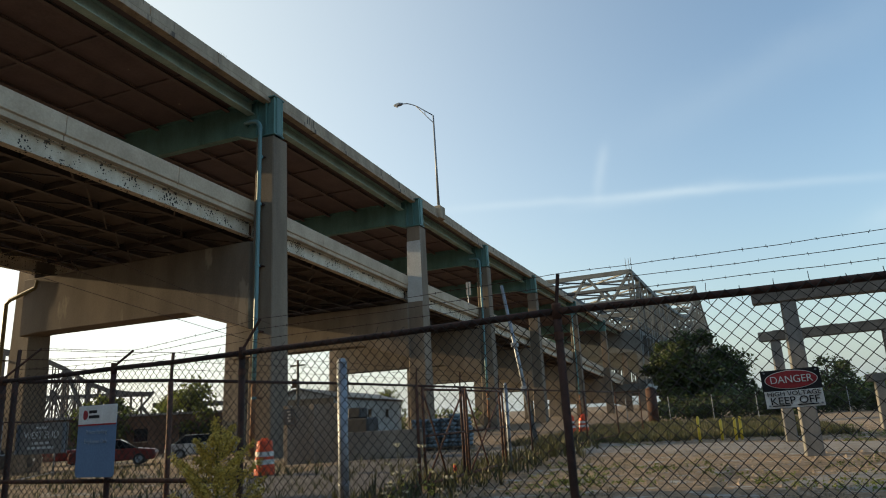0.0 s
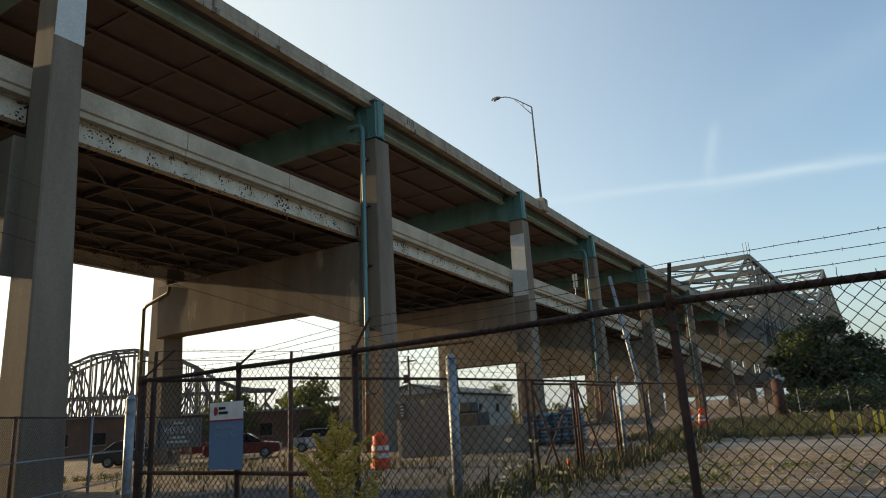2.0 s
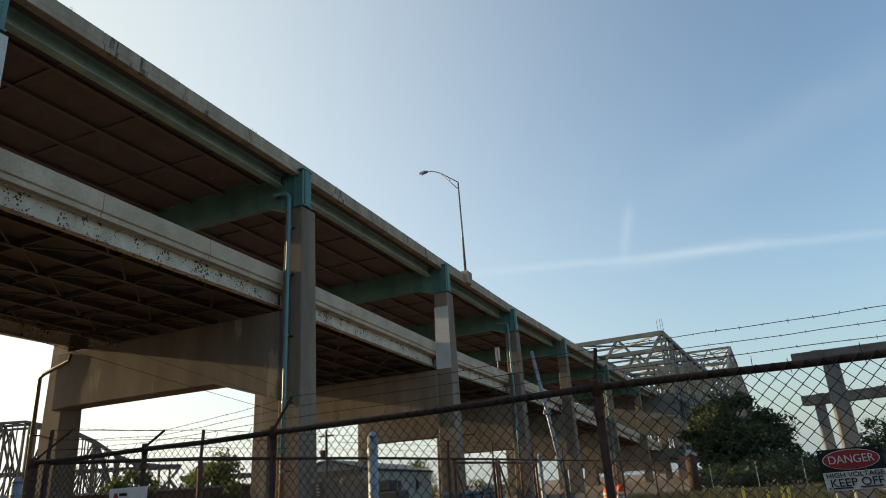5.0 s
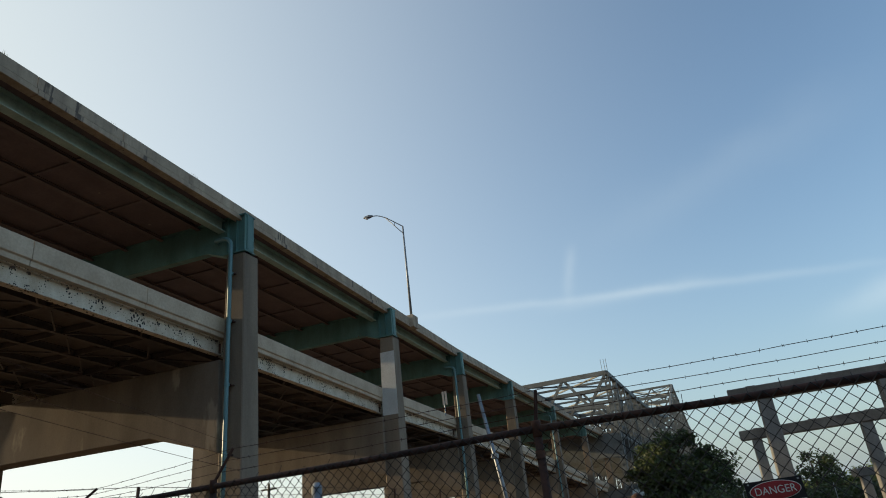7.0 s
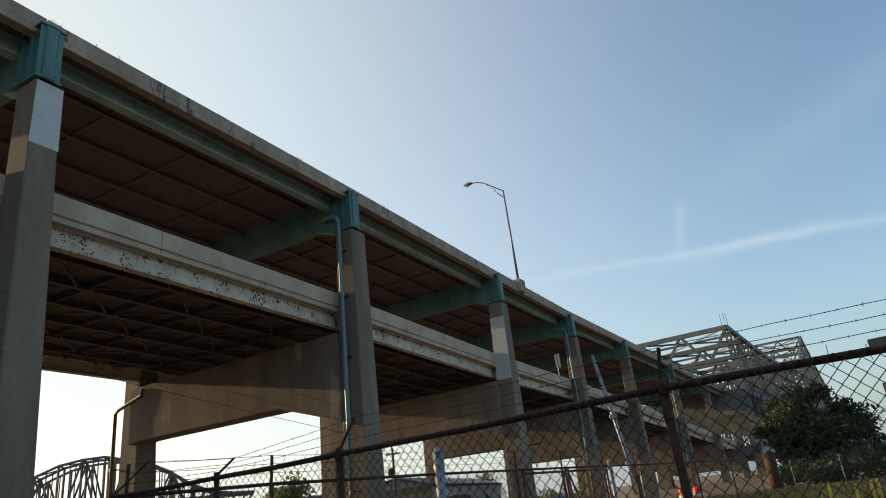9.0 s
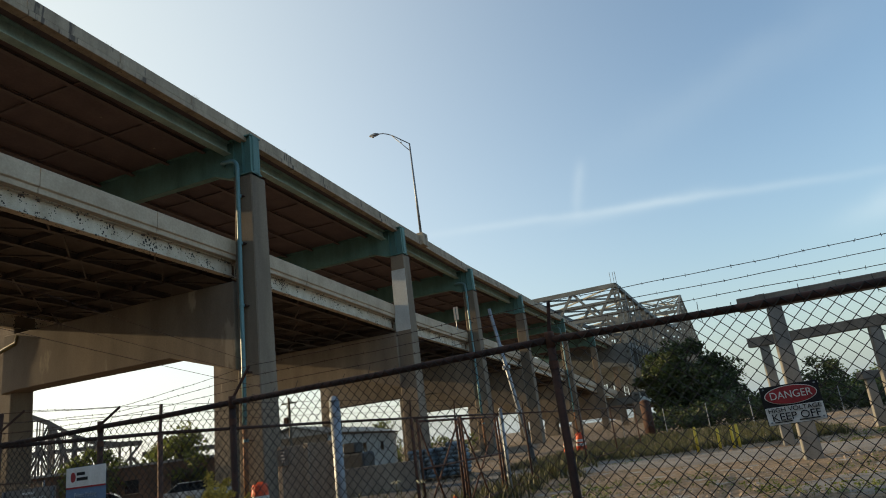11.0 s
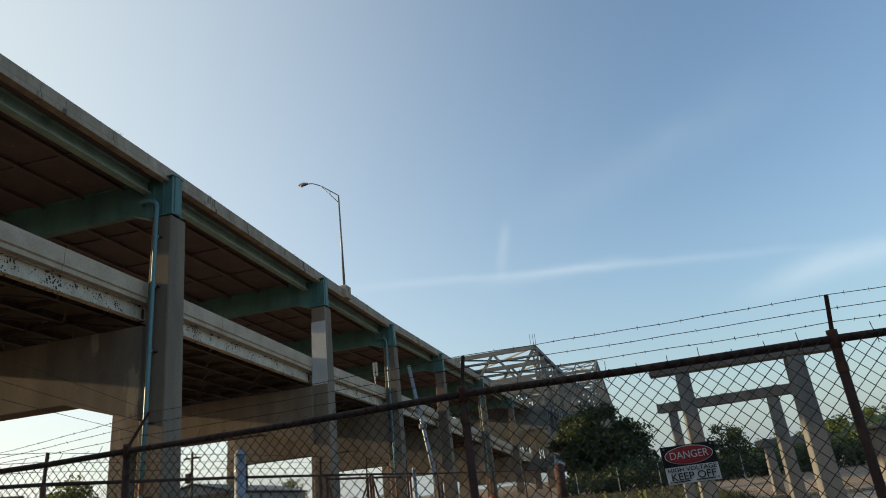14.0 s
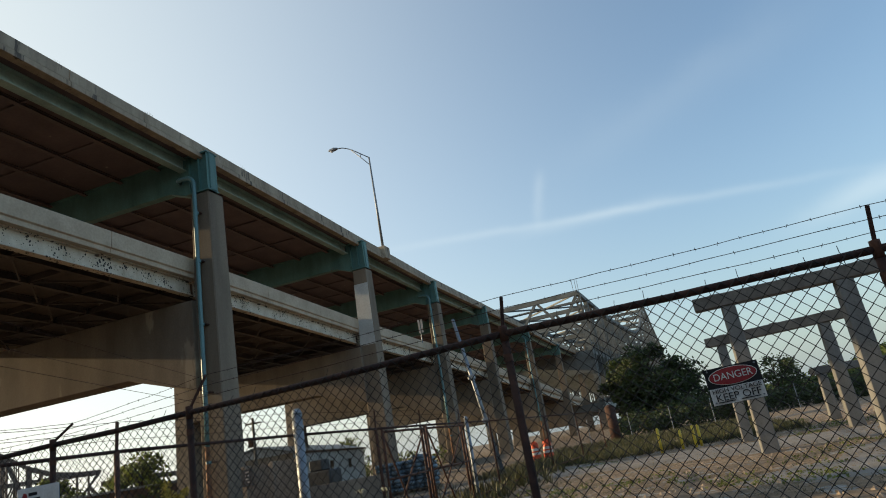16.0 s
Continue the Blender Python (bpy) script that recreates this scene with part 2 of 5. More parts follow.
def leaf_mat(name, base, dark):
    m = mat(name, base, 0.6, dark=dark, scale=0.9, fine=6, bump=0)
    nt = m.node_tree
    b = nt.nodes["Principled BSDF"]
    gi = nt.nodes.new("ShaderNodeNewGeometry")
    hs = nt.nodes.new("ShaderNodeHueSaturation")
    mr = nt.nodes.new("ShaderNodeMapRange")
    mr.inputs[3].default_value, mr.inputs[4].default_value = 0.55, 1.45
    nt.links.new(gi.outputs["Random Per Island"], mr.inputs[0])
    nt.links.new(mr.outputs[0], hs.inputs["Value"])
    nt.links.new(b.inputs["Base Color"].links[0].from_socket, hs.inputs["Color"])
    nt.links.new(hs.outputs[0], b.inputs["Base Color"])
    tr = nt.nodes.new("ShaderNodeBsdfTranslucent")
    nt.links.new(hs.outputs[0], tr.inputs["Color"])
    mx = nt.nodes.new("ShaderNodeMixShader")
    mx.inputs[0].default_value = 0.35
    out = nt.nodes["Material Output"]
    nt.links.new(b.outputs[0], mx.inputs[1])
    nt.links.new(tr.outputs[0], mx.inputs[2])
    nt.links.new(mx.outputs[0], out.inputs["Surface"])
    return m


LEAF = leaf_mat("dark_green_leaves", (0.060, 0.085, 0.028), (0.03, 0.048, 0.018))
LEAF_LIGHT = leaf_mat("green_leaves", (0.17, 0.20, 0.045), (0.09, 0.115, 0.028))
LEAF_YELLOW = leaf_mat("yellow_green_leaves", (0.74, 0.55, 0.12), (0.50, 0.39, 0.09))
GRASS = leaf_mat("dry_weeds", (0.102, 0.098, 0.040), (0.052, 0.060, 0.024))
STRAW = leaf_mat("dry_straw", (0.31, 0.22, 0.11), (0.19, 0.135, 0.068))


def ground_material():
    m = mat("gravel_yard", (0.43, 0.295, 0.170), 0.95, dark=(0.19, 0.13, 0.075), scale=0.35, mix=0.9, fine=26, bump=0.8, spots=(0.34, 0.33, 0.30), spot_scale=1.3, spot_at=0.56)
    nt = m.node_tree
    b = nt.nodes["Principled BSDF"]
    tc = nt.nodes.new("ShaderNodeTexCoord")
    vo = nt.nodes.new("ShaderNodeTexVoronoi")
    vo.inputs["Scale"].default_value = 7
    nt.links.new(tc.outputs["Object"], vo.inputs["Vector"])
    x = nt.nodes.new("ShaderNodeMixRGB")
    x.blend_type = "MULTIPLY"
    x.inputs[0].default_value = 0.65
    nt.links.new(b.inputs["Base Color"].links[0].from_socket, x.inputs[1])
    bw = nt.nodes.new("ShaderNodeRGBToBW")
    nt.links.new(vo.outputs["Color"], bw.inputs[0])
    nt.links.new(bw.outputs[0], x.inputs[2])
    nt.links.new(x.outputs[0], b.inputs["Base Color"])
    return m


GRAVEL = ground_material()
TRACK = mat("pale_grey_gravel", (0.29, 0.265, 0.235), 0.95, dark=(0.16, 0.142, 0.12), scale=0.8, fine=30, bump=0.7, spots=(0.22, 0.17, 0.11), spot_scale=0.9, spot_at=0.6)
ASPHALT = mat("worn_asphalt", (0.115, 0.105, 0.10), 0.92, dark=(0.06, 0.056, 0.054), scale=0.6, fine=40, bump=0.4)

# ---- mesh helpers ----


class Shape:
    """Collects vertices and faces for one mesh."""

    def __init__(self):
        self.v, self.f = [], []

    def hexa(self, pts):
        """Eight corners: the lower four round, then the upper four above them."""
        n = len(self.v)
        self.v += [tuple(p) for p in pts]
        self.f += [tuple(n + i for i in q) for q in ((3, 2, 1, 0), (4, 5, 6, 7), (0, 1, 5, 4), (1, 2, 6, 5), (2, 3, 7, 6), (3, 0, 4, 7))]
        return self

    def box(self, x0, x1, y0, y1, z0, z1):
        return self.hexa([(x0, y0, z0), (x1, y0, z0), (x1, y1, z0), (x0, y1, z0), (x0, y0, z1), (x1, y0, z1), (x1, y1, z1), (x0, y1, z1)])

    def taper(self, c0, s0, c1, s1):
        """A tapered post between two centres with half sizes s0 and s1 in x and y."""
        q = ((-1, -1), (1, -1), (1, 1), (-1, 1))
        return self.hexa([(c0[0] + a * s0[0], c0[1] + b * s0[1], c0[2]) for a, b in q] + [(c1[0] + a * s1[0], c1[1] + b * s1[1], c1[2]) for a, b in q])

    def beam(self, a, b, w, h, up=(0, 0, 1)):
        """A bar of rectangular section from a to b."""
        a, b = Vector(a), Vector(b)
        d = (b - a).normalized()
        s = d.cross(Vector(up))
        s = (s.normalized() if s.length > 1e-4 else Vector((1, 0, 0))) * w / 2
        u = s.cross(d).normalized() * h / 2
        return self.hexa([a - s - u, a + s - u, b + s - u, b - s - u, a - s + u, a + s + u, b + s + u, b - s + u])

    def tube(self, pts, r, sides=8, caps=True, r_end=None):
        pts = [Vector(p) for p in pts]
        n0 = len(self.v)
        side = None
        for i, p in enumerate(pts):
            d = (pts[min(i + 1, len(pts) - 1)] - pts[max(i - 1, 0)]).normalized()
            if side is None:
                side = d.cross(Vector((0.31, 0.2, 0.93)))
                if side.length < 0.2:
                    side = d.cross(Vector((1, 0, 0)))
            side = (side - d * side.dot(d)).normalized()
            u = d.cross(side)
            rr = r if r_end is None else r + (r_end - r) * i / (len(pts) - 1)
            for k in range(sides):
                a = 2 * math.pi * k / sides
                self.v.append(tuple(p + (side * math.cos(a) + u * math.sin(a)) * rr))
        for i in range(len(pts) - 1):
            for k in range(sides):
                a, b = n0 + i * sides + k, n0 + i * sides + (k + 1) % sides
                self.f.append((a, b, b + sides, a + sides))
        if caps:
            self.f.append(tuple(n0 + k for k in reversed(range(sides))))
            self.f.append(tuple(n0 + (len(pts) - 1) * sides + k for k in range(sides)))
        return self

    def prism(self, outline, axis, lo, hi):
        """An outline in the plane across the axis (0: y,z  1: x,z  2: x,y), drawn out from lo to hi."""
        n, k = len(self.v), len(outline)
        for c in (lo, hi):
            for a, b in outline:
                self.v.append(((c, a, b), (a, c, b), (a, b, c))[axis])
        self.f.append(tuple(n + i for i in reversed(range(k))))
        self.f.append(tuple(n + k + i for i in range(k)))
        for i in range(k):
            j = (i + 1) % k
            self.f.append((n + i, n + j, n + k + j, n + k + i))
        return self

    def sweep(self, outline, stations):
        """An outline of (x, z) offsets carried along stations (x, y, z)."""
        n, k = len(self.v), len(outline)
        for X, Y, Z in stations:
            for a, b in outline:
                self.v.append((X + a, Y, Z + b))
        for s in range(len(stations) - 1):
            for i in range(k):
                j = (i + 1) % k
                p = n + s * k
                self.f.append((p + i, p + j, p + k + j, p + k + i))
        self.f.append(tuple(n + i for i in reversed(range(k))))
        self.f.append(tuple(n + (len(stations) - 1) * k + i for i in range(k)))
        return self

    def quad(self, c, u, v):
        n = len(self.v)
        self.v += [tuple(c - u), tuple(c + v * 0.55), tuple(c + u), tuple(c - v * 0.55)]
        self.f.append((n, n + 1, n + 2, n + 3))
        return self

    def mesh(self, name, smooth=False, bevel=0.0):
        me = bpy.data.meshes.new(name)
        me.from_pydata(self.v, [], self.f)
        bm = bmesh.new()
        bm.from_mesh(me)
        if len(self.f) < 4000:
            bmesh.ops.recalc_face_normals(bm, faces=bm.faces)
        if bevel:
            edges = [e for e in bm.edges if len(e.link_faces) == 2 and e.calc_face_angle(0) > 0.5]
            bmesh.ops.bevel(bm, geom=edges, offset=bevel, segments=1, affect="EDGES", clamp_overlap=True)
        bm.to_mesh(me)
        bm.free()
        if smooth:
            me.polygons.foreach_set("use_smooth", [True] * len(me.polygons))
        return me


def part(name, shape, material, parent=None, label="", smooth=False, bevel=0.0, kind=""):
    me = shape.mesh(name, smooth, bevel) if isinstance(shape, Shape) else shape
    if not me.materials:
        me.materials.append(material)
    ob = new(name, me)
    if parent is not None:
        ob.parent = parent
        ob.matrix_parent_inverse = parent.matrix_basis.inverted()
    return tagged(ob, label, kind=kind)


def thing(name, place, label, category, group="", kind=""):
    e = new(name)
    e.location = place
    e.empty_display_size = 0.2
    return tagged(e, label, category, group, kind)


def text_mesh(words, size, extrude=0.0015):
    cu = bpy.data.curves.new("words", "FONT")
    cu.body, cu.size, cu.extrude, cu.align_x, cu.align_y = words, size, extrude, "CENTER", "CENTER"
    ob = bpy.data.objects.new("words", cu)
    scene.collection.objects.link(ob)
    me = bpy.data.meshes.new_from_object(ob.evaluated_get(bpy.context.evaluated_depsgraph_get()))
    bpy.data.objects.remove(ob)
    return me


rng = random.Random(7)

# ---- ground ----
ground = Shape()
NX = [-1500, -400, -120, -60] + list(range(-44, 31, 2)) + [40, 60, 120, 400, 1500]
NY = [-600, -100, -30, -10] + list(range(-4, 67, 2)) + [80, 110, 160, 300, 700, 2500]


def ground_z(x, y):
    dip = -0.34 * max(0.0, min(1.0, (-24.0 - x) / 4))
    if not (-44 < x < 30 and -4 < y < 66):
        return dip
    edge = min(1.0, (x + 44) / 6, (30 - x) / 6, (y + 4) / 6, (66 - y) / 6)
    return dip + edge * 0.07 * noise.noise(Vector((x * 0.22, y * 0.22, 3.1)))


for yy in NY:
    for xx in NX:
        ground.v.append((xx, yy, ground_z(xx, yy)))
for j in range(len(NY) - 1):
    for i in range(len(NX) - 1):
        a = j * len(NX) + i
        ground.f.append((a, a + 1, a + 1 + len(NX), a + len(NX)))
tagged(part("ground", ground, GRAVEL, smooth=True), "brown gravel yard with bare earth and pale stones", "ground", kind="structure")



def ground_strip(name, centre, width, material, label):
    """A worn strip along a line of points, lying just over the ground with ragged edges."""
    s = Shape()
    cols = 14
    pts = []
    for (ax, ay), (bx, by) in zip(centre, centre[1:]):
        n = max(2, int(math.hypot(bx - ax, by - ay) / 0.7))
        pts += [(ax + (bx - ax) * k / n, ay + (by - ay) * k / n) for k in range(n)]
    pts.append(centre[-1])
    for i, (x, y) in enumerate(pts):
        x2, y2 = pts[min(i + 1, len(pts) - 1)]
        x1, y1 = pts[max(i - 1, 0)]
        d = Vector((x2 - x1, y2 - y1, 0)).normalized()
        sd = Vector((-d.y, d.x, 0))
        for j in range(cols + 1):
            f = j / cols - 0.5
            w = width * (1 + 0.35 * noise.noise(Vector((x * 0.5, y * 0.5, f * 3))))
            p = Vector((x, y, 0)) + sd * f * w
            s.v.append((p.x, p.y, ground_z(p.x, p.y) + 0.028 - (0.06 if j in (0, cols) or i in (0, len(pts) - 1) else 0)))
    for i in range(len(pts) - 1):
        for j in range(cols):
            a = i * (cols + 1) + j
            s.f.append((a, a + 1, a + cols + 2, a + cols + 1))
    tagged(part(name, s, material, smooth=True), label, "ground", kind="structure")


ground_strip("gravel_track", [(-9, 27), (-2, 24.6), (4, 22.6), (12, 20)], 5.0, TRACK, "pale grey gravel track crossing the yard")
ground_strip("gravel_patch", [(3.5, 11), (6.5, 15), (9.5, 20), (13, 31)], 8.6, TRACK, "pale grey gravel patch in the yard")
ground_strip("drive", [(-11.0, 6.0), (-10.0, 12), (-9.5, 18), (-9.5, 26)], 6.4, ASPHALT, "worn dark asphalt drive under the viaduct")

# ---- the double-deck viaduct ----
# near column's outer face x, bent's y, height of the upper cross beam's top
BENTS = [(-18.6, -7.0, 17.80), (-18.6, 9.8, 17.62), (-18.6, 25.86, 17.49), (-18.6, 43.53, 17.16), (-18.6, 59.2, 16.98), (-18.6, 77.7, 17.21), (-18.6, 102.9, 17.45), (-18.6, 132.2, 17.63), (-18.1, 157.8, 17.90)]
DECK_W = 17.6


def spine(y):
    """x and z of the deck's near edge line at y, against the second bent that stands in full view."""
    for (x0, y0, z0), (x1, y1, z1) in zip(BENTS, BENTS[1:]):
        if y <= y1 or y1 == BENTS[-1][1]:
            k = (y - y0) / (y1 - y0)
            return x0 + (x1 - x0) * k, z0 + (z1 - z0) * k
    return BENTS[-1][0], BENTS[-1][2]


SAG = [0.50, 0.20, -0.02, -0.38, -0.52, -1.25, -2.35, -3.65, -5.0]     # how far the lower roadway rises or falls against the upper
LOW = -6.95      # lower roadway's fall below the cap's top


def i_section(w, h, tf, tw):
    """Outline of an I girder hanging from z = 0."""
    a, b = w / 2, tw / 2
    return [(-a, 0), (a, 0), (a, -tf), (b, -tf), (b, -h + tf), (a, -h + tf), (a, -h), (-a, -h), (-a, -h + tf), (-b, -h + tf), (-b, -tf), (-a, -tf)]


def span_stations(k, dx, dz, trim=0.0):
    (x0, y0, z0), (x1, y1, z1) = BENTS[k], BENTS[k + 1]
    if dz < -3:
        z0, z1 = z0 + SAG[k], z1 + SAG[k + 1]
    return [(x0 + dx, y0 + trim, z0 + dz), (x1 + dx, y1 - trim, z1 + dz)]


COLUMN_Y = {1: (0.42, 0.10, 0.64, 0.42), 2: (0.32, 0.24, 0.70, 0.58)}     # offsets and half widths at foot and head

DEEPER = {4: 0.5, 5: 1.5, 6: 2.6, 7: 3.9, 8: 5.2}     # cross beams grow deeper towards the river


def bent(k):
    x, y, zt = BENTS[k]
    e = thing("bridge_bent", (x - 9, y, 0), "weathered concrete portal bent with teal steel cap beam", "bridge pier", "bents of the viaduct")
    col_top = zt - 2.1
    yc = y + 0.24
    yb, yt, hb, ht = COLUMN_Y.get(k, (0.24, 0.24, 0.70, 0.55))
    near = Shape().taper((x - 0.68, y + yb, -0.3), (0.68, hb), (x - 0.52, y + yt, col_top), (0.52, ht))
    c1 = part("column", near, CONCRETE, e, bevel=0.05)
    far = Shape().taper((x - 16.6, yc, -0.3), (0.80, 0.74), (x - 16.6, yc, col_top), (0.62, 0.56))
    part("column", far, CONCRETE, e, bevel=0.05)
    zb, z1 = zt - 10.52 - DEEPER.get(k, 0.0), min(zt - 7.45, zt - 7.40 + SAG[k])
    xa, xb = x - 1.1, x - 16.4
    beam = Shape().prism([(xa, zb - 1.15), (xa - 3.8, zb), (xb + 1.2, zb), (xb, zb - 0.1), (xb, z1), (xa, z1)], 1, y - 0.62, y + 0.62)
    # near beams take the shade-darkened concrete, those farther on the plain one
    part("cross_beam", beam, CONCRETE_SHADED if k < 3 else CONCRETE, e, bevel=0.04)
    cap = Shape()
    capx0, capx1 = x + 0.10, x - 17.7
    cap.prism([(capx0, col_top + 0.02), (capx0 - 1.3, col_top + 0.02), (capx0 - 2.4, col_top + 0.45), (capx1 + 2.4, col_top + 0.45), (capx1 + 1.3, col_top + 0.02), (capx1, col_top + 0.02), (capx1, zt), (capx0, zt)], 1, y - 0.22, y + 0.22)
    b = part("cap_beam", cap, TEAL, e, "teal painted steel box beam", bevel=0.02)
    flange = Shape().box(capx1, capx0, y - 0.42, y + 0.42, zt - 0.06, zt + 0.0)
    flange.box(capx0 - 1.3, capx0, y - 0.42, y + 0.42, col_top + 0.02, col_top + 0.09)
    part("flange", flange, TEAL, b)
    for dx in (0.06, 0.55, 1.1):
        stiff = Shape().box(capx0 - dx - 0.03, capx0 - dx, y - 0.38, y + 0.38, col_top + 0.1, zt - 0.07)
        part("stiffener", stiff, TEAL, b)
    if k < 4:
        bolt = Shape().box(0, 0.025, -0.02, 0.02, 0, 0.04).mesh("bolt")
        bolt.materials.append(TEAL)
        for i in range(12):
            for s in (-0.17, 0.17):
                ob = part("bolt", bolt, TEAL, b)
                ob.location = (capx0, y + s, col_top + 0.18 + i * 0.15)
    return e


for k in range(len(BENTS)):
    bent(k)


def repair_patch(k, dz0, dz1, wrap):
    x, y, zt = BENTS[k]
    yb, yt, hb, ht = COLUMN_Y.get(k, (0.24, 0.24, 0.70, 0.55))
    y += yt + 0.15 * (yb - yt)
    ct = zt - 2.1

    def half(z):
        f = (z + 0.3) / (ct + 0.3)
        return hb + (ht - hb) * f, x - 0.68 + 0.16 * f + 0.68 - 0.16 * f, 0.68 - 0.16 * f
    s = Shape()
    z0, z1 = zt + dz0, zt + dz1
    (h0, o0, w0), (h1, o1, w1) = half(z0), half(z1)
    g = 0.008
    if wrap == "side":
        s.hexa([(o0 - 2 * w0, y - h0 - g, z0), (o0, y - h0 - g, z0), (o0, y - h0 + 0.02, z0), (o0 - 2 * w0, y - h0 + 0.02, z0), (o1 - 2 * w1, y - h1 - g, z1), (o1, y - h1 - g, z1), (o1, y - h1 + 0.02, z1), (o1 - 2 * w1, y - h1 + 0.02, z1)])
    else:
        s.hexa([(o0 - 0.02, y - h0, z0), (o0 + g, y - h0, z0), (o0 + g, y + h0, z0), (o0 - 0.02, y + h0, z0), (o1 - 0.02, y - h1, z1), (o1 + g, y - h1, z1), (o1 + g, y + h1, z1), (o1 - 0.02, y + h1, z1)])
    tagged(part("paint_patch", s, PATCH), "pale grey repair paint on a concrete bridge column", "paint patch")


repair_patch(3, -7.7, -3.2, "side")
repair_patch(1, -4.4, -2.15, "face")

viaduct = thing("upper_deck", (BENTS[2][0] - 9, 26, 16), "concrete upper bridge deck with teal steel fascia girders", "bridge deck")
for k in range(len(BENTS) - 1):
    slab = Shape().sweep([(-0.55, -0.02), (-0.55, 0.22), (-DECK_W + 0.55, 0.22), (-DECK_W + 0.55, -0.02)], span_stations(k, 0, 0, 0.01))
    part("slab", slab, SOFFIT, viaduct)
    for side in (0, 1):
        o = 0 if not side else -DECK_W
        m = -1 if side else 1
        outline = [(-0.66, -0.26), (-0.27, -0.26), (-0.27, -0.02), (-0.43, 0.0), (-0.43, 0.05), (-0.36, 0.06), (-0.36, 0.56), (-0.66, 0.56)]
        if side:
            outline = [(-a - DECK_W, b) for a, b in outline][::-1]
        st = span_stations(k, 0, 0, 0.01)
        # pours of about four metres with open joints
        n = max(2, round((st[1][1] - st[0][1]) / 4.2))
        for i in range(n):
            a = Vector(st[0]).lerp(Vector(st[1]), i / n + 0.0006)
            c = Vector(st[0]).lerp(Vector(st[1]), (i + 1) / n - 0.0006)
            part("parapet", Shape().sweep(outline, [a, c]), CONCRETE_PARAPET, viaduct, bevel=0.012 if k < 5 else 0)
        fx = -1.45 if not side else -DECK_W + 1.45
        part("fascia_girder", Shape().sweep(i_section(0.42, 0.66, 0.045, 0.03), span_stations(k, fx, -0.03, 0.23)), TEAL_PALE, viaduct, "bleached teal steel edge girder")
    for i in range(6):
        part("stringer", Shape().sweep(i_section(0.22, 0.17, 0.03, 0.02), span_stations(k, -2.9 - i * 2.36, -0.03, 0.23)), STRINGER, viaduct)
    (x0, y0, z0), (x1, y1, z1) = BENTS[k], BENTS[k + 1]
    for f in (0.25, 0.5, 0.75):
        x, y, z = x0 + (x1 - x0) * f, y0 + (y1 - y0) * f, z0 + (z1 - z0) * f
        part("diaphragm", Shape().box(x - DECK_W + 1.6, x - 1.6, y - 0.05, y + 0.05, z - 0.11, z - 0.03), STRINGER, viaduct)

lower = thing("lower_deck", (BENTS[2][0] - 9, 26, 9), "lower bridge deck with concrete parapets and peeling white girders", "bridge deck")
LX = -1.08
LW = 15.4
for k in range(len(BENTS) - 1):
    dz = LOW + 0.85
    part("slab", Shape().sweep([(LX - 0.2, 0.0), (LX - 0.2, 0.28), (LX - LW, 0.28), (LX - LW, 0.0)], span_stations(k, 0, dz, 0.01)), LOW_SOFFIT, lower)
    for side in (0, 1):
        outline = [(LX - 0.62, -0.02), (LX - 0.08, -0.02), (LX - 0.08, 0.18), (LX, 0.22), (LX, 0.92), (LX - 0.30, 0.92)]
        if side:
            outline = [(2 * LX - LW - a, b) for a, b in outline][::-1]
        st = span_stations(k, 0, dz - 0.20, 0.01)
        n = max(2, round((st[1][1] - st[0][1]) / 5.5))
        for i in range(n):
            a = Vector(st[0]).lerp(Vector(st[1]), i / n + 0.0006)
            c = Vector(st[0]).lerp(Vector(st[1]), (i + 1) / n - 0.0006)
            part("parapet", Shape().sweep(outline, [a, c]), CONCRETE_PALE, lower, bevel=0.012 if k < 5 else 0)
        fx = LX - 0.5 if not side else LX - LW + 0.5
        part("edge_girder", Shape().sweep(i_section(0.34, 0.74, 0.035, 0.025), span_stations(k, fx, dz - 0.225, 0.1)), WHITE_RUST, lower, "white steel edge girder with paint peeling to rust")
    for i in range(6):
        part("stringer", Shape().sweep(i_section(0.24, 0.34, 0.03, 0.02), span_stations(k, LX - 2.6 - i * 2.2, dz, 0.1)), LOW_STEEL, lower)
    (x0, y0, z0), (x1, y1, z1) = BENTS[k], BENTS[k + 1]
    n = 6
    for i in range(n):
        f0, f1 = (i + 0.1) / n, (i + 0.9) / n
        z0, z1 = BENTS[k][2] + SAG[k], BENTS[k + 1][2] + SAG[k + 1]
        p0 = Vector((x0 + (x1 - x0) * f0, y0 + (y1 - y0) * f0, z0 + (z1 - z0) * f0 + dz - 0.30))
        p1 = Vector((x0 + (x1 - x0) * f1, y0 + (y1 - y0) * f1, z0 + (z1 - z0) * f1 + dz - 0.30))
        rest = Shape()
        for j in range(7):
            xa, xb = LX - 0.4 - j * 2.1, LX - 0.4 - (j + 1) * 2.1
            if (i + j) % 2:
                xa, xb = xb, xa
            if k < 6:
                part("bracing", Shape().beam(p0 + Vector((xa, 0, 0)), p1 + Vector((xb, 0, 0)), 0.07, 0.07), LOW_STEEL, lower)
            else:
                rest.beam(p0 + Vector((xa, 0, 0)), p1 + Vector((xb, 0, 0)), 0.07, 0.07)
        if k >= 6:
            part("far_bracing", rest, LOW_STEEL, lower, kind="stuff")
        part("diaphragm", Shape().box(p0.x + LX - LW + 0.4, p0.x + LX - 0.4, p0.y - 0.04, p0.y + 0.04, p0.z + 0.02, p0.z + 0.28), LOW_STEEL, lower)


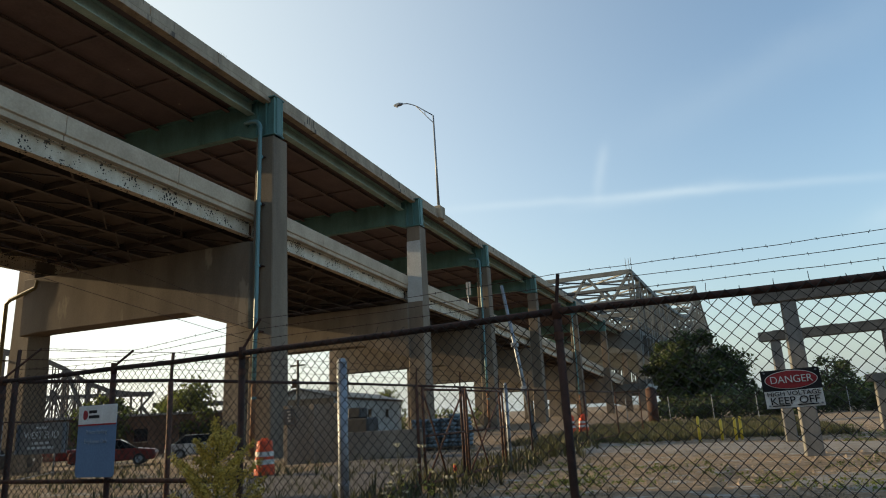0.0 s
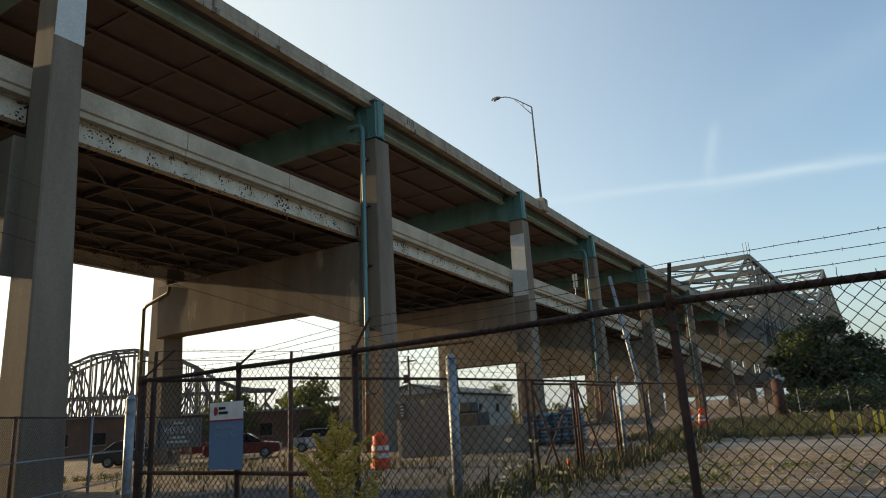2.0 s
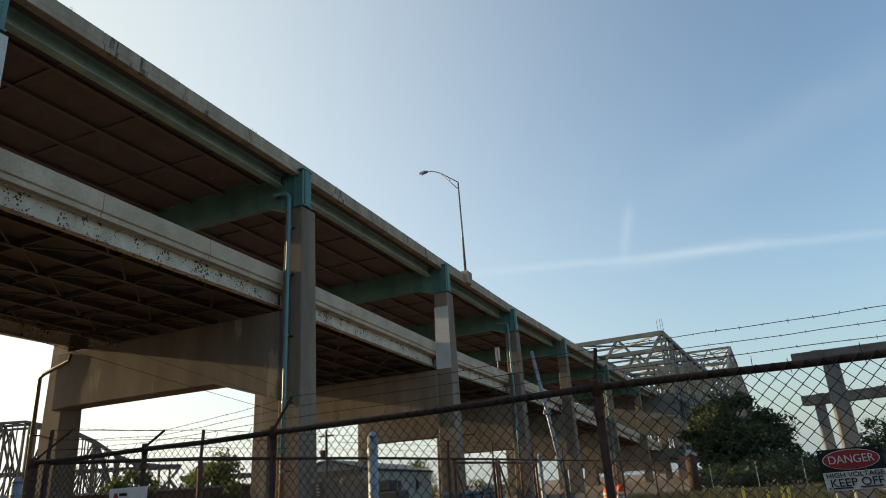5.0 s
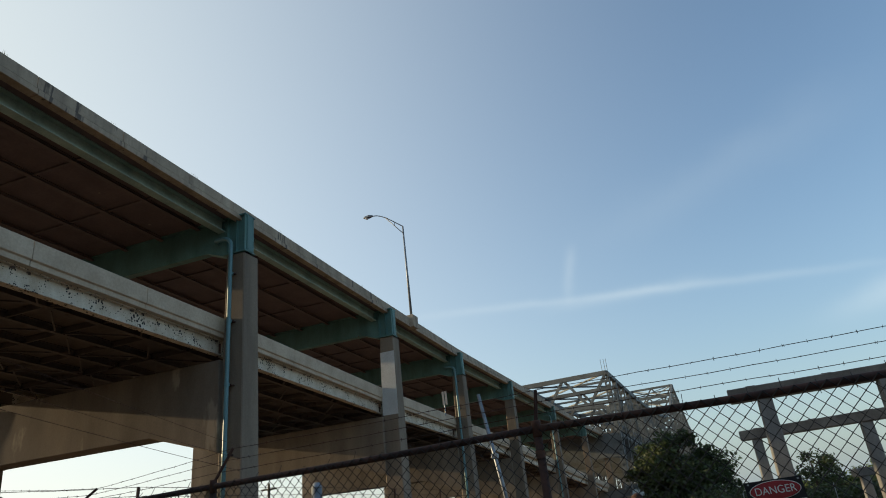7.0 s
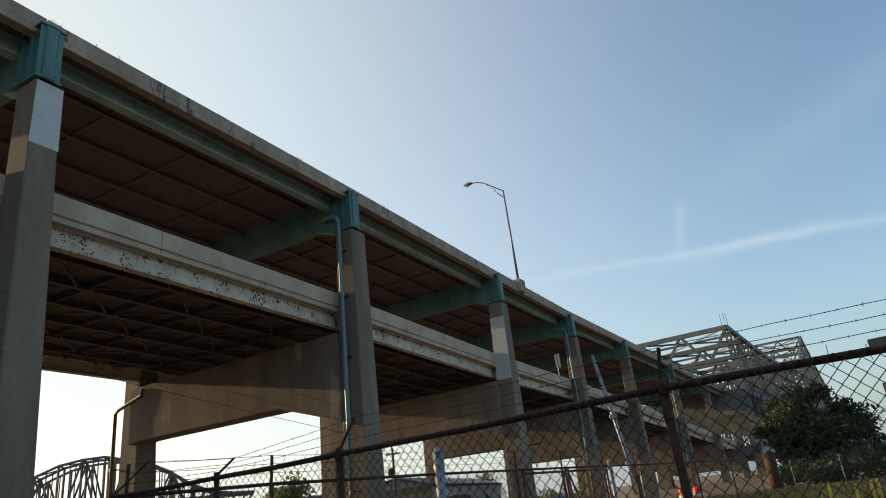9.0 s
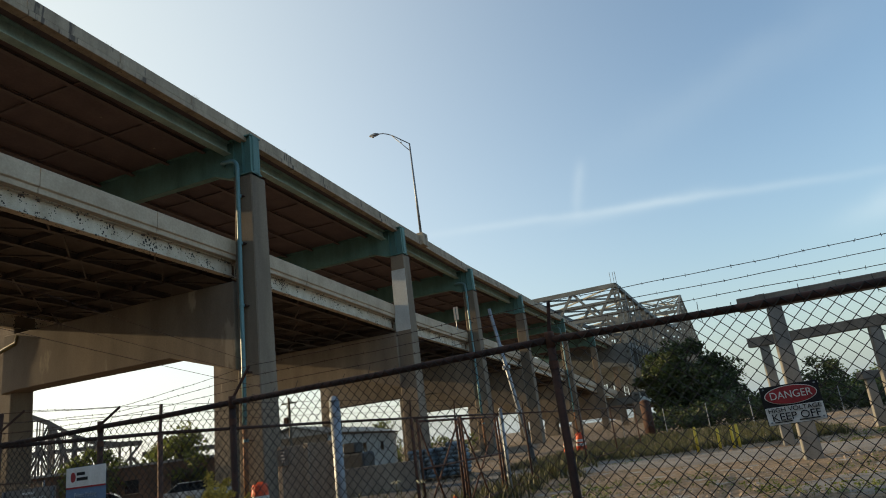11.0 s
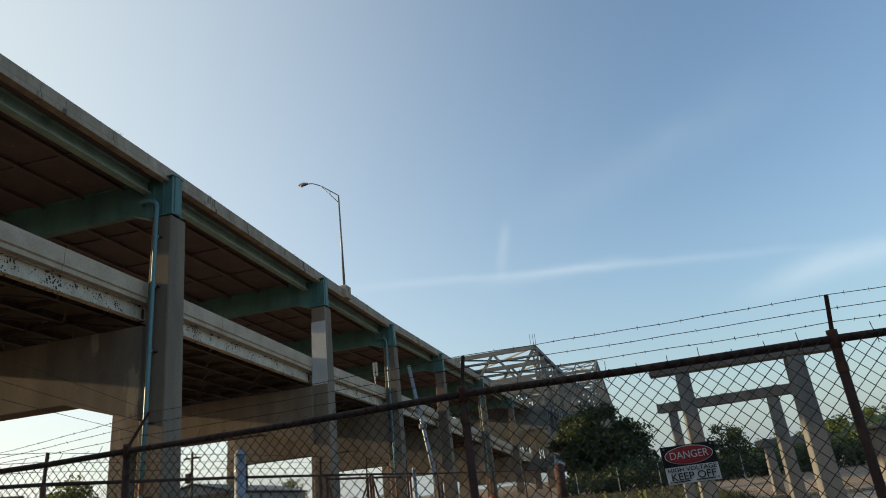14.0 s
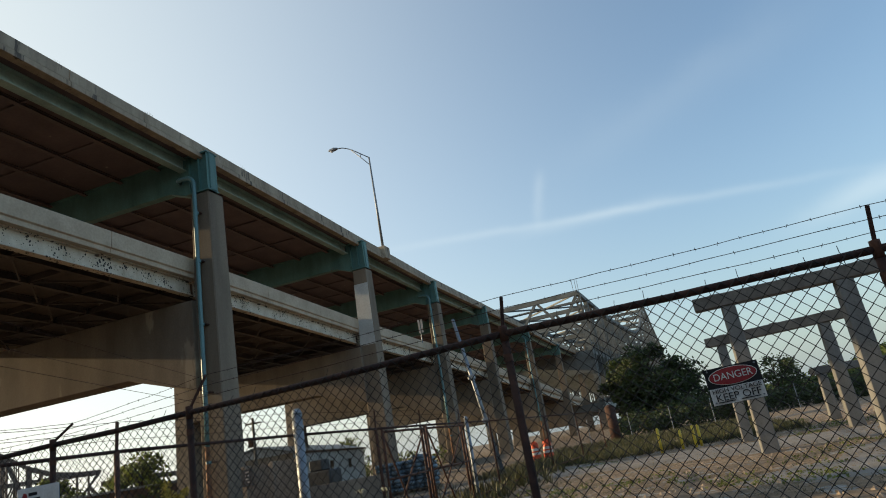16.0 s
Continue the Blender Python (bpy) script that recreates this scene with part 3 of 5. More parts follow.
def downspout(k, material, label, far=False):
    x, y, zt = BENTS[k]
    ct = zt - 2.1
    e = thing("downspout", (x - 0.4, y - 0.6, 0), label, "drain pipe", "downspouts on the columns")
    if far:
        px, lean = x - 17.55, -0.62
        pts = [(px + 2.2, y + lean, zt - 7.6), (px + 2.1, y + lean, zt - 8.0), (px + 0.3, y + lean - 0.1, zt - 8.5), (px, y + lean - 0.1, zt - 8.7), (px, y + lean - 0.1, 0.1)]
    else:
        px = x - 0.62
        zp = ct + 0.85
        pts = [(px - 1.02, y - 0.25, zp + 0.02), (px - 0.95, y - 0.50, zp + 0.01), (px - 0.85, y - 0.55, zp), (px - 0.45, y - 0.56, zp - 0.02)]
        pts += [(px - 0.45 + 0.45 * math.sin(a), y - 0.57, zp - 0.47 + 0.45 * math.cos(a)) for a in (0.3, 0.6, 0.9, 1.2, 1.5)]
        pts += [(px, y - 0.58, ct - 0.3), (px - 0.02, y - 0.70, 6.0), (px - 0.02, y - 0.78, 3.3)]
    part("pipe", Shape().tube(pts, 0.105, 12), material, e, smooth=True)
    if not far:
        part("lower_pipe", Shape().tube([(px - 0.02, y - 0.78, 3.32), (px - 0.02, y - 0.86, 0.1)], 0.112, 12), PIPE_RUST, e, "orange rusted lower length of pipe", smooth=True)
    for i, z in enumerate((2.6, 5.6, 8.7, 11.75, 14.2)):
        if far and z > 8:
            continue
        yy = y - 0.84 + 0.022 * z if not far else y - 0.72
        part("strap", Shape().tube([(px, yy, z), (px, yy, z + 0.12)], 0.135, 10), material, e)
        part("bracket", Shape().box(px - 0.2, px + 0.2, yy + 0.02, yy + 0.35, z + 0.03, z + 0.08), RUST_DARK, e)


PIPE_TEAL = mat("teal_pipe_paint", (0.13, 0.27, 0.29), 0.45, dark=(0.09, 0.19, 0.21), scale=1.5, streak=4, fine=20, spots=(0.30, 0.13, 0.04), spot_scale=2.0, spot_at=0.72)
PIPE_RUST = mat("orange_rust_pipe", (0.30, 0.135, 0.05), 0.8, dark=(0.14, 0.06, 0.03), scale=2.5, streak=3, fine=25)
PIPE_OLIVE = mat("olive_pipe_paint", (0.22, 0.18, 0.08), 0.5, scale=1.5, streak=4, fine=20)
downspout(2, PIPE_TEAL, "teal painted drain pipe strapped to a column")
downspout(4, PIPE_TEAL, "teal painted drain pipe strapped to a column")
downspout(6, PIPE_TEAL, "teal painted drain pipe strapped to a column")
downspout(2, PIPE_OLIVE, "olive drain pipe with a bent inlet on a column", far=True)


def bridge_lamp():
    y0 = 48.2
    x, z = spine(y0)
    x -= 0.35
    e = thing("street_lamp", (x, y0, z + 0.6), "grey steel roadway lamp on the bridge parapet", "street lamp")
    part("plinth", Shape().box(x - 0.28, x + 0.35, y0 - 0.5, y0 + 0.5, z - 0.25, z + 0.78), CONCRETE_PARAPET, e, "concrete lamp plinth", bevel=0.03)
    top = z + 8.92
    part("pole", Shape().tube([(x, y0, z + 0.75), (x - 0.05, y0, top)], 0.11, 10, r_end=0.065), LAMP_GREY, e, smooth=True)
    part("arm", Shape().tube([(x - 0.05, y0, top - 0.02), (x - 1.5, y0, top + 1.15), (x - 2.0, y0, top + 1.45), (x - 2.4, y0, top + 1.62), (x - 2.85, y0, top + 1.69)], 0.045, 8), LAMP_GREY, e, smooth=True)
    part("arm", Shape().tube([(x - 0.05, y0, top - 0.70), (x - 0.8, y0, top + 0.22), (x - 1.55, y0, top + 1.12)], 0.035, 8), LAMP_GREY, e, smooth=True)
    part("strut", Shape().beam((x - 0.78, y0, top + 0.20), (x - 0.80, y0, top + 0.60), 0.04, 0.04), LAMP_GREY, e)
    t = top + 1.02
    hx = x + 0.32
    head = Shape()
    for cx, w, z0, z1 in ((-4.02, 0.05, 0.66, 0.74), (-3.85, 0.15, 0.60, 0.80), (-3.45, 0.19, 0.60, 0.83), (-3.12, 0.08, 0.63, 0.76)):
        head.v += [(hx + cx, y0 - w, t + z0), (hx + cx, y0 + w, t + z0), (hx + cx, y0 + w * 0.7, t + z1), (hx + cx, y0 - w * 0.7, t + z1)]
    for n in range(3):
        for q in range(4):
            head.f.append((n * 4 + q, n * 4 + (q + 1) % 4, n * 4 + 4 + (q + 1) % 4, n * 4 + 4 + q))
    head.f += [(3, 2, 1, 0), (12, 13, 14, 15)]
    h = part("head", head, LAMP_GREY, e, bevel=0.02)
    part("lens", Shape().tube([(hx - 3.68, y0, t + 0.61), (hx - 3.68, y0, t + 0.50)], 0.16, 12, r_end=0.10), SIGN_GREY, h, smooth=True)


bridge_lamp()

# ---- the river crossing's steel truss ----


def pierced_post(foot, top, along, wide, deep, holes):
    """A built-up post: a cover plate with round access holes between two flange channels."""
    s = Shape()
    foot, top = Vector(foot), Vector(top)
    up = (top - foot).normalized()
    L = (top - foot).length
    out = along.cross(up).normalized()
    for t in (-1, 1):
        c = along * (t * (wide / 2 - 0.06))
        s.beam(foot + c, top + c, 0.12, deep, up=tuple(out))
    n = max(3, int(L / 1.55)) if holes else 0
    step = L / max(n, 1)
    r = wide * 0.29
    ring = [(math.cos(a), math.sin(a)) for a in [math.pi / 4 * k + math.pi / 8 for k in range(8)]]
    for face in (-1, 1):
        o = foot + out * (face * deep / 2)
        for i in range(n):
            c = o + up * (step * (i + 0.5))
            k = len(s.v)
            box = []
            for a, b in ring:
                m = max(abs(a), abs(b))
                box.append((a / m * wide / 2, b / m * step / 2))
            s.v += [tuple(c + along * (a * r) + up * (b * r)) for a, b in ring]
            s.v += [tuple(c + along * a + up * b) for a, b in box]
            for q in range(8):
                p = (q + 1) % 8
                s.f.append((k + q, k + p, k + 8 + p, k + 8 + q))
    return s


def river_truss():
    e = thing("truss_bridge", (-20, 157, 0), "grey steel cantilever truss bridge carrying both decks", "bridge")
    heading = 3.3
    d = Vector((math.sin(radians(heading)), math.cos(radians(heading)), 0))
    sd = Vector((-d.y, d.x, 0))
    side = sd * 20.4
    base = Vector((-15.1, 157, 0))
    tops = [31.4, 31.1, 30.8, 31.0, 31.5, 32.3, 33.5, 36.5, 42.0, 50.0, 57.5, 52.5, 46.5, 42.0, 38.0]
    step = 20.0
    low_z, mid_z = 5.2, 17.6
    U = Vector((0, 0, 1))
    for s in (0, 1):
        o = base + side * s
        nodes = [o + d * step * i for i in range(len(tops))]
        for i in range(len(tops) - 1):
            a, b = nodes[i], nodes[i + 1]
            part("top_chord", Shape().beam(a + U * tops[i], b + U * tops[i + 1], 0.8, 0.95), TRUSS, e)
            part("bottom_chord", Shape().beam(a + U * low_z, b + U * low_z, 0.9, 1.3), TRUSS_PALE, e, "pale painted lower chord")
            part("deck_chord", Shape().beam(a + U * mid_z, b + U * mid_z, 0.5, 0.9), TRUSS, e)
            m = (a + b) / 2
            zm = (tops[i] + tops[i + 1]) / 2
            part("diagonal", pierced_post(a + U * low_z, m + U * zm, sd, 0.85, 0.5, True), TRUSS, e)
            part("diagonal", pierced_post(b + U * low_z, m + U * zm, sd, 0.85, 0.5, True), TRUSS, e)
            for q, zt in ((a, tops[i]), (m, zm)):
                part("post", pierced_post(q + U * low_z, q + U * zt, sd, 1.25 if q is a else 1.0, 0.8, True), TRUSS, e)
            part("sub_strut", Shape().beam(a + U * (low_z + 0.56 * (tops[i] - low_z)), b + U * (low_z + 0.56 * (tops[i + 1] - low_z)), 0.35, 0.4), TRUSS, e)
    for i in range(len(tops)):
        a = base + d * step * i
        b = a + side
        up = U * tops[i]
        zz = U * 7.0
        part("top_strut", Shape().beam(a + up, b + up, 0.7, 1.0), TRUSS, e)
        # the lower strut is arched at its ends
        q = (b - a) / 8
        arch = Shape()
        bow = [a + up - zz - U * 2.0, a + q * 0.7 + up - zz - U * 0.5, a + q * 2 + up - zz, a + q * 4 + up - zz + U * 0.15, a + q * 6 + up - zz, a + q * 7.3 + up - zz - U * 0.5, b + up - zz - U * 2.0]
        for p0, p1 in zip(bow, bow[1:]):
            arch.beam(p0, p1, 0.6, 0.9)
        part("sway_strut", arch, TRUSS, e)
        for p0, p1 in ((a + up, a + 2 * q + up - zz), (a + 2 * q + up - zz, a + 4 * q + up), (a + 4 * q + up, a + 6 * q + up - zz), (a + 6 * q + up - zz, b + up)):
            part("sway_brace", Shape().beam(p0, p1, 0.45, 0.6), TRUSS, e)
        part("floor_beam", Shape().beam(a + U * low_z, b + U * low_z, 0.7, 1.5), TRUSS, e)
        for h in (0.0, 0.5):
            c = a + d * step * h
            part("sway_frame", Shape().beam(c + side * 0.02 + U * (mid_z - 2.5), c + side * 0.98 + U * (mid_z - 2.5), 0.5, 4.4), TRUSS, e)
        part("floor_beam", Shape().beam(a + U * (mid_z - 0.4), b + U * (mid_z - 0.4), 0.7, 1.4), TRUSS, e)
        if i < len(tops) - 1:
            c = a + d * step + U * tops[i + 1]
            part("top_lateral", Shape().beam(a + up, c + side, 0.35, 0.35), TRUSS, e)
            part("top_lateral", Shape().beam(b + up, c, 0.35, 0.35), TRUSS, e)
            part("top_lateral", Shape().beam((a + up).lerp(c, 0.5), (b + up).lerp(c + side, 0.5), 0.35, 0.5), TRUSS, e)
    L = d * step * (len(tops) - 1)
    for z in (low_z + 1.0, mid_z + 0.4):
        for f in (0.06, 0.94):
            part("barrier", Shape().beam(base + side * f + U * (z + 0.6), base + side * f + L + U * (z + 0.6), 0.25, 0.95), CONCRETE, e)
        for f in (0.2, 0.4, 0.6, 0.8):
            part("stringer", Shape().beam(base + side * f + U * (z - 0.7), base + side * f + L + U * (z - 0.7), 0.4, 1.0), TRUSS, e)
        s = Shape()
        p = [base + side * 0.06, base + side * 0.94, base + side * 0.94 + L, base + side * 0.06 + L]
        s.hexa([q + U * (z - 0.2) for q in p] + [q + U * (z + 0.15) for q in p])
        part("deck", s, CONCRETE, e)
    for i in (0, 10):
        a = base + d * step * i
        for s in (0, 1):
            q = a + side * s
            part("pier", Shape().taper((q.x, q.y, -1), (1.6, 1.4), (q.x, q.y, low_z - 0.6), (1.2, 1.0)), CONCRETE, e, bevel=0.05)
    for dx in (-0.7, 0.0, 0.5):
        part("mast", Shape().tube([base + Vector((dx, 0, 31.8)), base + Vector((dx, 0, 34.6))], 0.05, 6), TRUSS, e)
    return e


TRUSS_PALE = mat("pale_truss_paint", (0.40, 0.40, 0.37), 0.7, dark=(0.22, 0.22, 0.2), scale=0.25, fine=4)
river_truss()


def rail_truss():
    """The old camelback rail bridge, far off under the viaduct."""
    e = thing("rail_bridge", (-200, 140, 0), "old dark steel camelback rail truss bridge", "bridge")
    a0 = Vector((-262, 118, 0))
    a1 = Vector((-192, 192, 0))
    d = (a1 - a0) / 14
    side = Vector((-d.y, d.x, 0)).normalized() * 9
    hs = [19.9, 19.6, 19.3, 22.2, 26.9, 30.0, 31.4, 31.8, 30.1, 28.3, 24.7, 19.6, 16.5, 15.3, 15.0]
    zl = 6.0
    for s in (0, 1, 2.3):
        for i in range(14):
            p, q = a0 + d * i + side * s, a0 + d * (i + 1) + side * s
            U = Vector((0, 0, 1))
            part("top_chord", Shape().beam(p + U * hs[i], q + U * hs[i + 1], 0.65, 0.8), TRUSS_FAR, e)
            part("bottom_chord", Shape().beam(p + U * zl, q + U * zl, 0.8, 1.4), TRUSS_FAR, e)
            part("post", Shape().beam(p + U * zl, p + U * hs[i], 0.6, 0.6), TRUSS_FAR, e)
            m = (p + q) / 2 + U * (zl + (hs[i] - zl) * 0.5)
            lo, hi = (p, q) if i % 2 else (q, p)
            hh = hs[i + 1] if i % 2 else hs[i]
            part("diagonal", Shape().beam(lo + U * zl, hi + U * hh, 0.6, 0.6), TRUSS_FAR, e)
            part("sub_diagonal", Shape().beam(m, (q if lo is p else p) + U * zl, 0.5, 0.5), TRUSS_FAR, e)
            part("sub_post", Shape().beam(m, (p + q) / 2 + U * zl, 0.45, 0.45), TRUSS_FAR, e)
            part("counter", Shape().beam(hi + U * zl, m, 0.4, 0.4), TRUSS_FAR, e)
            part("tie", Shape().beam((p + q) / 2 + U * zl, (p + q) / 2 + U * ((hs[i] + hs[i + 1]) / 2), 0.3, 0.3), TRUSS_FAR, e)
            part("mid_strut", Shape().beam(p + U * (zl + 9), q + U * (zl + 9), 0.5, 0.5), TRUSS_FAR, e)
    for i in range(15):
        p = a0 + d * i
        U = Vector((0, 0, hs[i]))
        part("strut", Shape().beam(p + U, p + side + U, 0.5, 0.5), TRUSS_FAR, e)
        part("floor_beam", Shape().beam(p + Vector((0, 0, zl)), p + side + Vector((0, 0, zl)), 0.5, 1.0), TRUSS_FAR, e)
        if i < 14:
            part("lateral", Shape().beam(p + U, p + d + side + Vector((0, 0, hs[i + 1])), 0.35, 0.35), TRUSS_FAR, e)
    for i in (0, 7, 14):
        q = a0 + d * i + side / 2
        part("pier", Shape().taper((q.x, q.y, -1), (4, 4), (q.x, q.y, zl - 0.6), (3, 3)), DIRT_GREY, e)
    part("approach_girder", Shape().beam(a1 + Vector((0, 0, 10.5)), a1 + d * 7 + Vector((0, 0, 10.0)), 4, 1.6), TRUSS_FAR, e)
    part("pier", Shape().taper(((a1 + d * 7).x, (a1 + d * 7).y, -1), (2, 2), ((a1 + d * 7).x, (a1 + d * 7).y, 9.3), (2, 2)), DIRT_GREY, e)


rail_truss()

# ---- fences ----
RAIL = 2.08


def diamonds(shape, a, b, z0, z1, r, pitch=0.082, zigzag=True, sides=3):
    """Chain link between two posts."""
    a, b = Vector((a[0], a[1], 0)), Vector((b[0], b[1], 0))
    L = (b - a).length
    d = (b - a) / L
    h = pitch / 2
    n = int(L / h)
    if zigzag:
        m = int((z1 - z0) / h)
        for i in range(n):
            sag = 0.004 * math.sin(i * 0.37)
            pts = [a + d * (i * h + (h * 1.04 if (j + i) % 2 else -h * 0.04)) + Vector((0, (0.003 if (j + i) % 2 else -0.003) + 0.012 * math.sin(i * 0.021 + j * 0.05), z0 + j * h + sag)) for j in range(m + 1)]
            shape.tube(pts, r, sides, caps=False)
    else:
        H = z1 - z0
        k = -int(H / pitch) - 1
        while k * pitch < L:
            for way in (1, -1):
                u0, u1 = k * pitch, k * pitch + H
                zz0, zz1 = (z0, z1) if way > 0 else (z1, z0)
                c0, c1 = max(u0, 0.0), min(u1, L)
                if c1 > c0:
                    f0, f1 = (c0 - u0) / H, (c1 - u0) / H
                    p = a + d * c0 + Vector((0, 0, zz0 + (zz1 - zz0) * f0))
                    q = a + d * c1 + Vector((0, 0, zz0 + (zz1 - zz0) * f1))
                    shape.tube([p, q], r, sides, caps=False)
            k += 1


def barbed(parent, pts, r=0.0022, seed=1):
    g = random.Random(seed)
    s = Shape()
    line = []
    for p, q in zip(pts, pts[1:]):
        p, q = Vector(p), Vector(q)
        n = 10
        for i in range(n):
            f = i / n
            line.append(p.lerp(q, f) - Vector((0, 0, 0.006 * math.sin(math.pi * f))) + Vector((0, 0, g.uniform(-0.003, 0.003))))
    line.append(Vector(pts[-1]))
    s.tube(line, r, 4, caps=False)
    total = 0.0
    for p, q in zip(line, line[1:]):
        L = (q - p).length
        while total < L:
            c = p.lerp(q, total / L)
            for k in range(2):
                v = Vector((g.uniform(-0.3, 0.3), g.uniform(-1, 1), g.uniform(-1, 1))).normalized() * 0.0115
                s.tube([c - v, c + v], 0.0013, 3, caps=False)
            total += 0.125
        total -= L
    return part("barbed_wire", s, RUST_DARK, parent, "strand of rusty barbed wire")


FRONT = [(-6.98, 4.90), (-5.24, 4.75), (-3.63, 4.58), (-0.86, 4.12), (1.26, 4.06), (3.7, 4.05), (6.3, 4.02)]
front = thing("chain_link_fence", (0, 4.1, 0), "rusty chain link fence topped with three barbed strands", "fence")
ARM = [(0.55, 0.0), (0.23, 0.0), (0.18, 0.0), (0.03, 0.0), (0.02, -0.03), (0.0, -0.03), (0.0, -0.03)]     # lean of the barb arms
tips = []
for i, (x, y) in enumerate(FRONT):
    r = 0.045 if i == 0 else 0.026
    lean = 0.012 if i == 3 else 0.0
    p = part("post", Shape().tube([(x + lean, y, -0.2), (x, y, RAIL - 0.02)], r, 12), RUST_DARK, front, smooth=True)
    part("collar", Shape().tube([(x, y, RAIL - 0.18), (x, y, RAIL - 0.13)], r + 0.004, 12), RUST, p)
    part("rail_cup", Shape().tube([(x, y, RAIL - 0.05), (x, y, RAIL + 0.035), (x, y, RAIL + 0.05)], r + 0.003, 12), RUST, p, smooth=True)
    tip = Vector((x + ARM[i][0], y + ARM[i][1], RAIL + (0.30, 0.15, 0.27, 0.235, 0.24, 0.24, 0.24)[i]))
    foot = Vector((x, y, RAIL + 0.02))
    part("barb_arm", Shape().beam(foot, tip, 0.022, 0.012, up=(0, 1, 0)), RUST_DARK, p, bevel=0.002)
    tips.append((foot, tip))
for i in range(len(FRONT) - 1):
    (x0, y0), (x1, y1) = FRONT[i], FRONT[i + 1]
    part("top_rail", Shape().tube([(x0, y0, RAIL), ((x0 + x1) / 2, (y0 + y1) / 2, RAIL - 0.008), (x1, y1, RAIL)], 0.0225, 10), RUST_DARK, front, smooth=True)
    if i < 2:
        part("middle_rail", Shape().tube([(x0, y0, 1.07), (x1, y1, 1.07)], 0.02, 8), RUST, front, smooth=True)
    mesh = Shape()
    diamonds(mesh, (x0, y0 - 0.028), (x1, y1 - 0.028), 0.04, RAIL + 0.03, 0.0035, sides=4)
    part("chain_link", mesh, WIRE, front, "sagging diamond wire mesh", kind="stuff")
for j, f in enumerate((0.32, 0.66, 1.0)):
    barbed(front, [a.lerp(b, f) for a, b in tips], seed=j + 3)
ties = Shape()
for i in range(len(FRONT) - 1):
    for k in range(1, 12):
        q = Vector((*FRONT[i], RAIL)).lerp(Vector((*FRONT[i + 1], RAIL)), k / 12)
        ties.tube([q + Vector((0.01, 0, -0.05)), q + Vector((0, -0.03, 0)), q + Vector((0, 0.0, 0.03)), q + Vector((0.003, 0.02, 0.04 * ((k * 7 + i) % 3) / 2 + 0.03))], 0.0022, 4)
part("wire_tie", ties, WIRE, front, kind="stuff")

REAR = [(-6.98, 5.05), (-6.22, 6.5), (-5.72, 9.72), (-5.55, 12.37), (-5.42, 14.5), (-5.33, 17.15), (-5.3, 20.0), (-4.85, 26.6), (-4.4, 32.0), (-3.95, 38.0)]
rear = thing("chain_link_fence", (-5.5, 12, 0), "long rusty chain link yard fence running back", "fence")
rear_tips = []
for i, (x, y) in enumerate(REAR):
    p = part("post", Shape().tube([(x, y, -0.2), (x, y, RAIL)], 0.032, 8), RUST if i % 2 else RUST_DARK, rear, smooth=True)
    tip = Vector((x + 0.02, y, RAIL + 0.34))
    part("barb_arm", Shape().beam((x, y, RAIL), tip, 0.035, 0.02, up=(1, 0, 0)), RUST_DARK, p)
    rear_tips.append((Vector((x, y, RAIL)), tip))
for i in range(len(REAR) - 1):
    (x0, y0), (x1, y1) = REAR[i], REAR[i + 1]
    part("top_rail", Shape().tube([(x0, y0, RAIL), (x1, y1, RAIL)], 0.022, 8), RUST_DARK, rear, smooth=True)
    part("bottom_rail", Shape().tube([(x0, y0, 0.2), (x1, y1, 0.2)], 0.02, 6), RUST, rear, smooth=True)
    mesh = Shape()
    diamonds(mesh, (x0, y0), (x1, y1), 0.15, RAIL, 0.0022 if i < 4 else 0.0014, zigzag=False)
    part("chain_link", mesh, WIRE, rear, "diamond wire mesh", kind="stuff")
for j, f in enumerate((0.4, 0.7, 1.0)):
    barbed(rear, [a.lerp(b, f) for a, b in rear_tips[:6]], 0.003, seed=j + 11)


def gate_leaf(p, q, label):
    e = thing("gate", (p[0], p[1], 0.1), label, "gate", "gate leaves in the yard fence")
    a, b = Vector((p[0] + 0.09, p[1], 0)), Vector((q[0] + 0.09, q[1], 0))
    U = Vector((0, 0, 1))
    for c in (a, b):
        part("stile", Shape().tube([c + U * 0.16, c + U * 2.05], 0.028, 8), RUST, e, smooth=True)
    for z in (0.2, 1.1, 2.0):
        part("gate_rail", Shape().tube([a + U * z, b + U * z], 0.024, 8), RUST, e, smooth=True)
    part("brace", Shape().tube([a + U * 0.2, b + U * 2.0], 0.02, 8), RUST, e, smooth=True)
    part("brace", Shape().tube([a + U * 2.0, a.lerp(b, 0.5) + U * 0.2], 0.02, 8), RUST, e, smooth=True)


gate_leaf((-5.55, 12.45), (-5.42, 14.45), "rusty chain link gate with diagonal braces")
gate_leaf((-5.42, 14.6), (-5.33, 17.1), "rusty chain link gate with diagonal braces")


def big_post(x, y, h, r, label):
    e = thing("gate_post", (x, y, 0), label, "gate post", "galvanised gate posts")
    part("tube", Shape().tube([(x, y, -0.2), (x, y, h)], r, 16), GALV, e, smooth=True)
    part("cap", Shape().tube([(x, y, h), (x, y, h + 0.02), (x, y, h + 0.06), (x, y, h + 0.075)], r + 0.012, 16, r_end=r * 0.5), GALV, e, smooth=True)
    for z in (0.5, h - 0.25):
        part("hinge_band", Shape().tube([(x, y, z), (x, y, z + 0.06)], r + 0.01, 16), GALV, e)


big_post(-5.62, 9.6, 2.40, 0.082, "thick galvanised steel gate post")
big_post(-11.0, 7.5, 2.08, 0.080, "thick galvanised steel gate post")
big_post(-5.22, 17.4, 2.15, 0.05, "slim galvanised steel gate post")

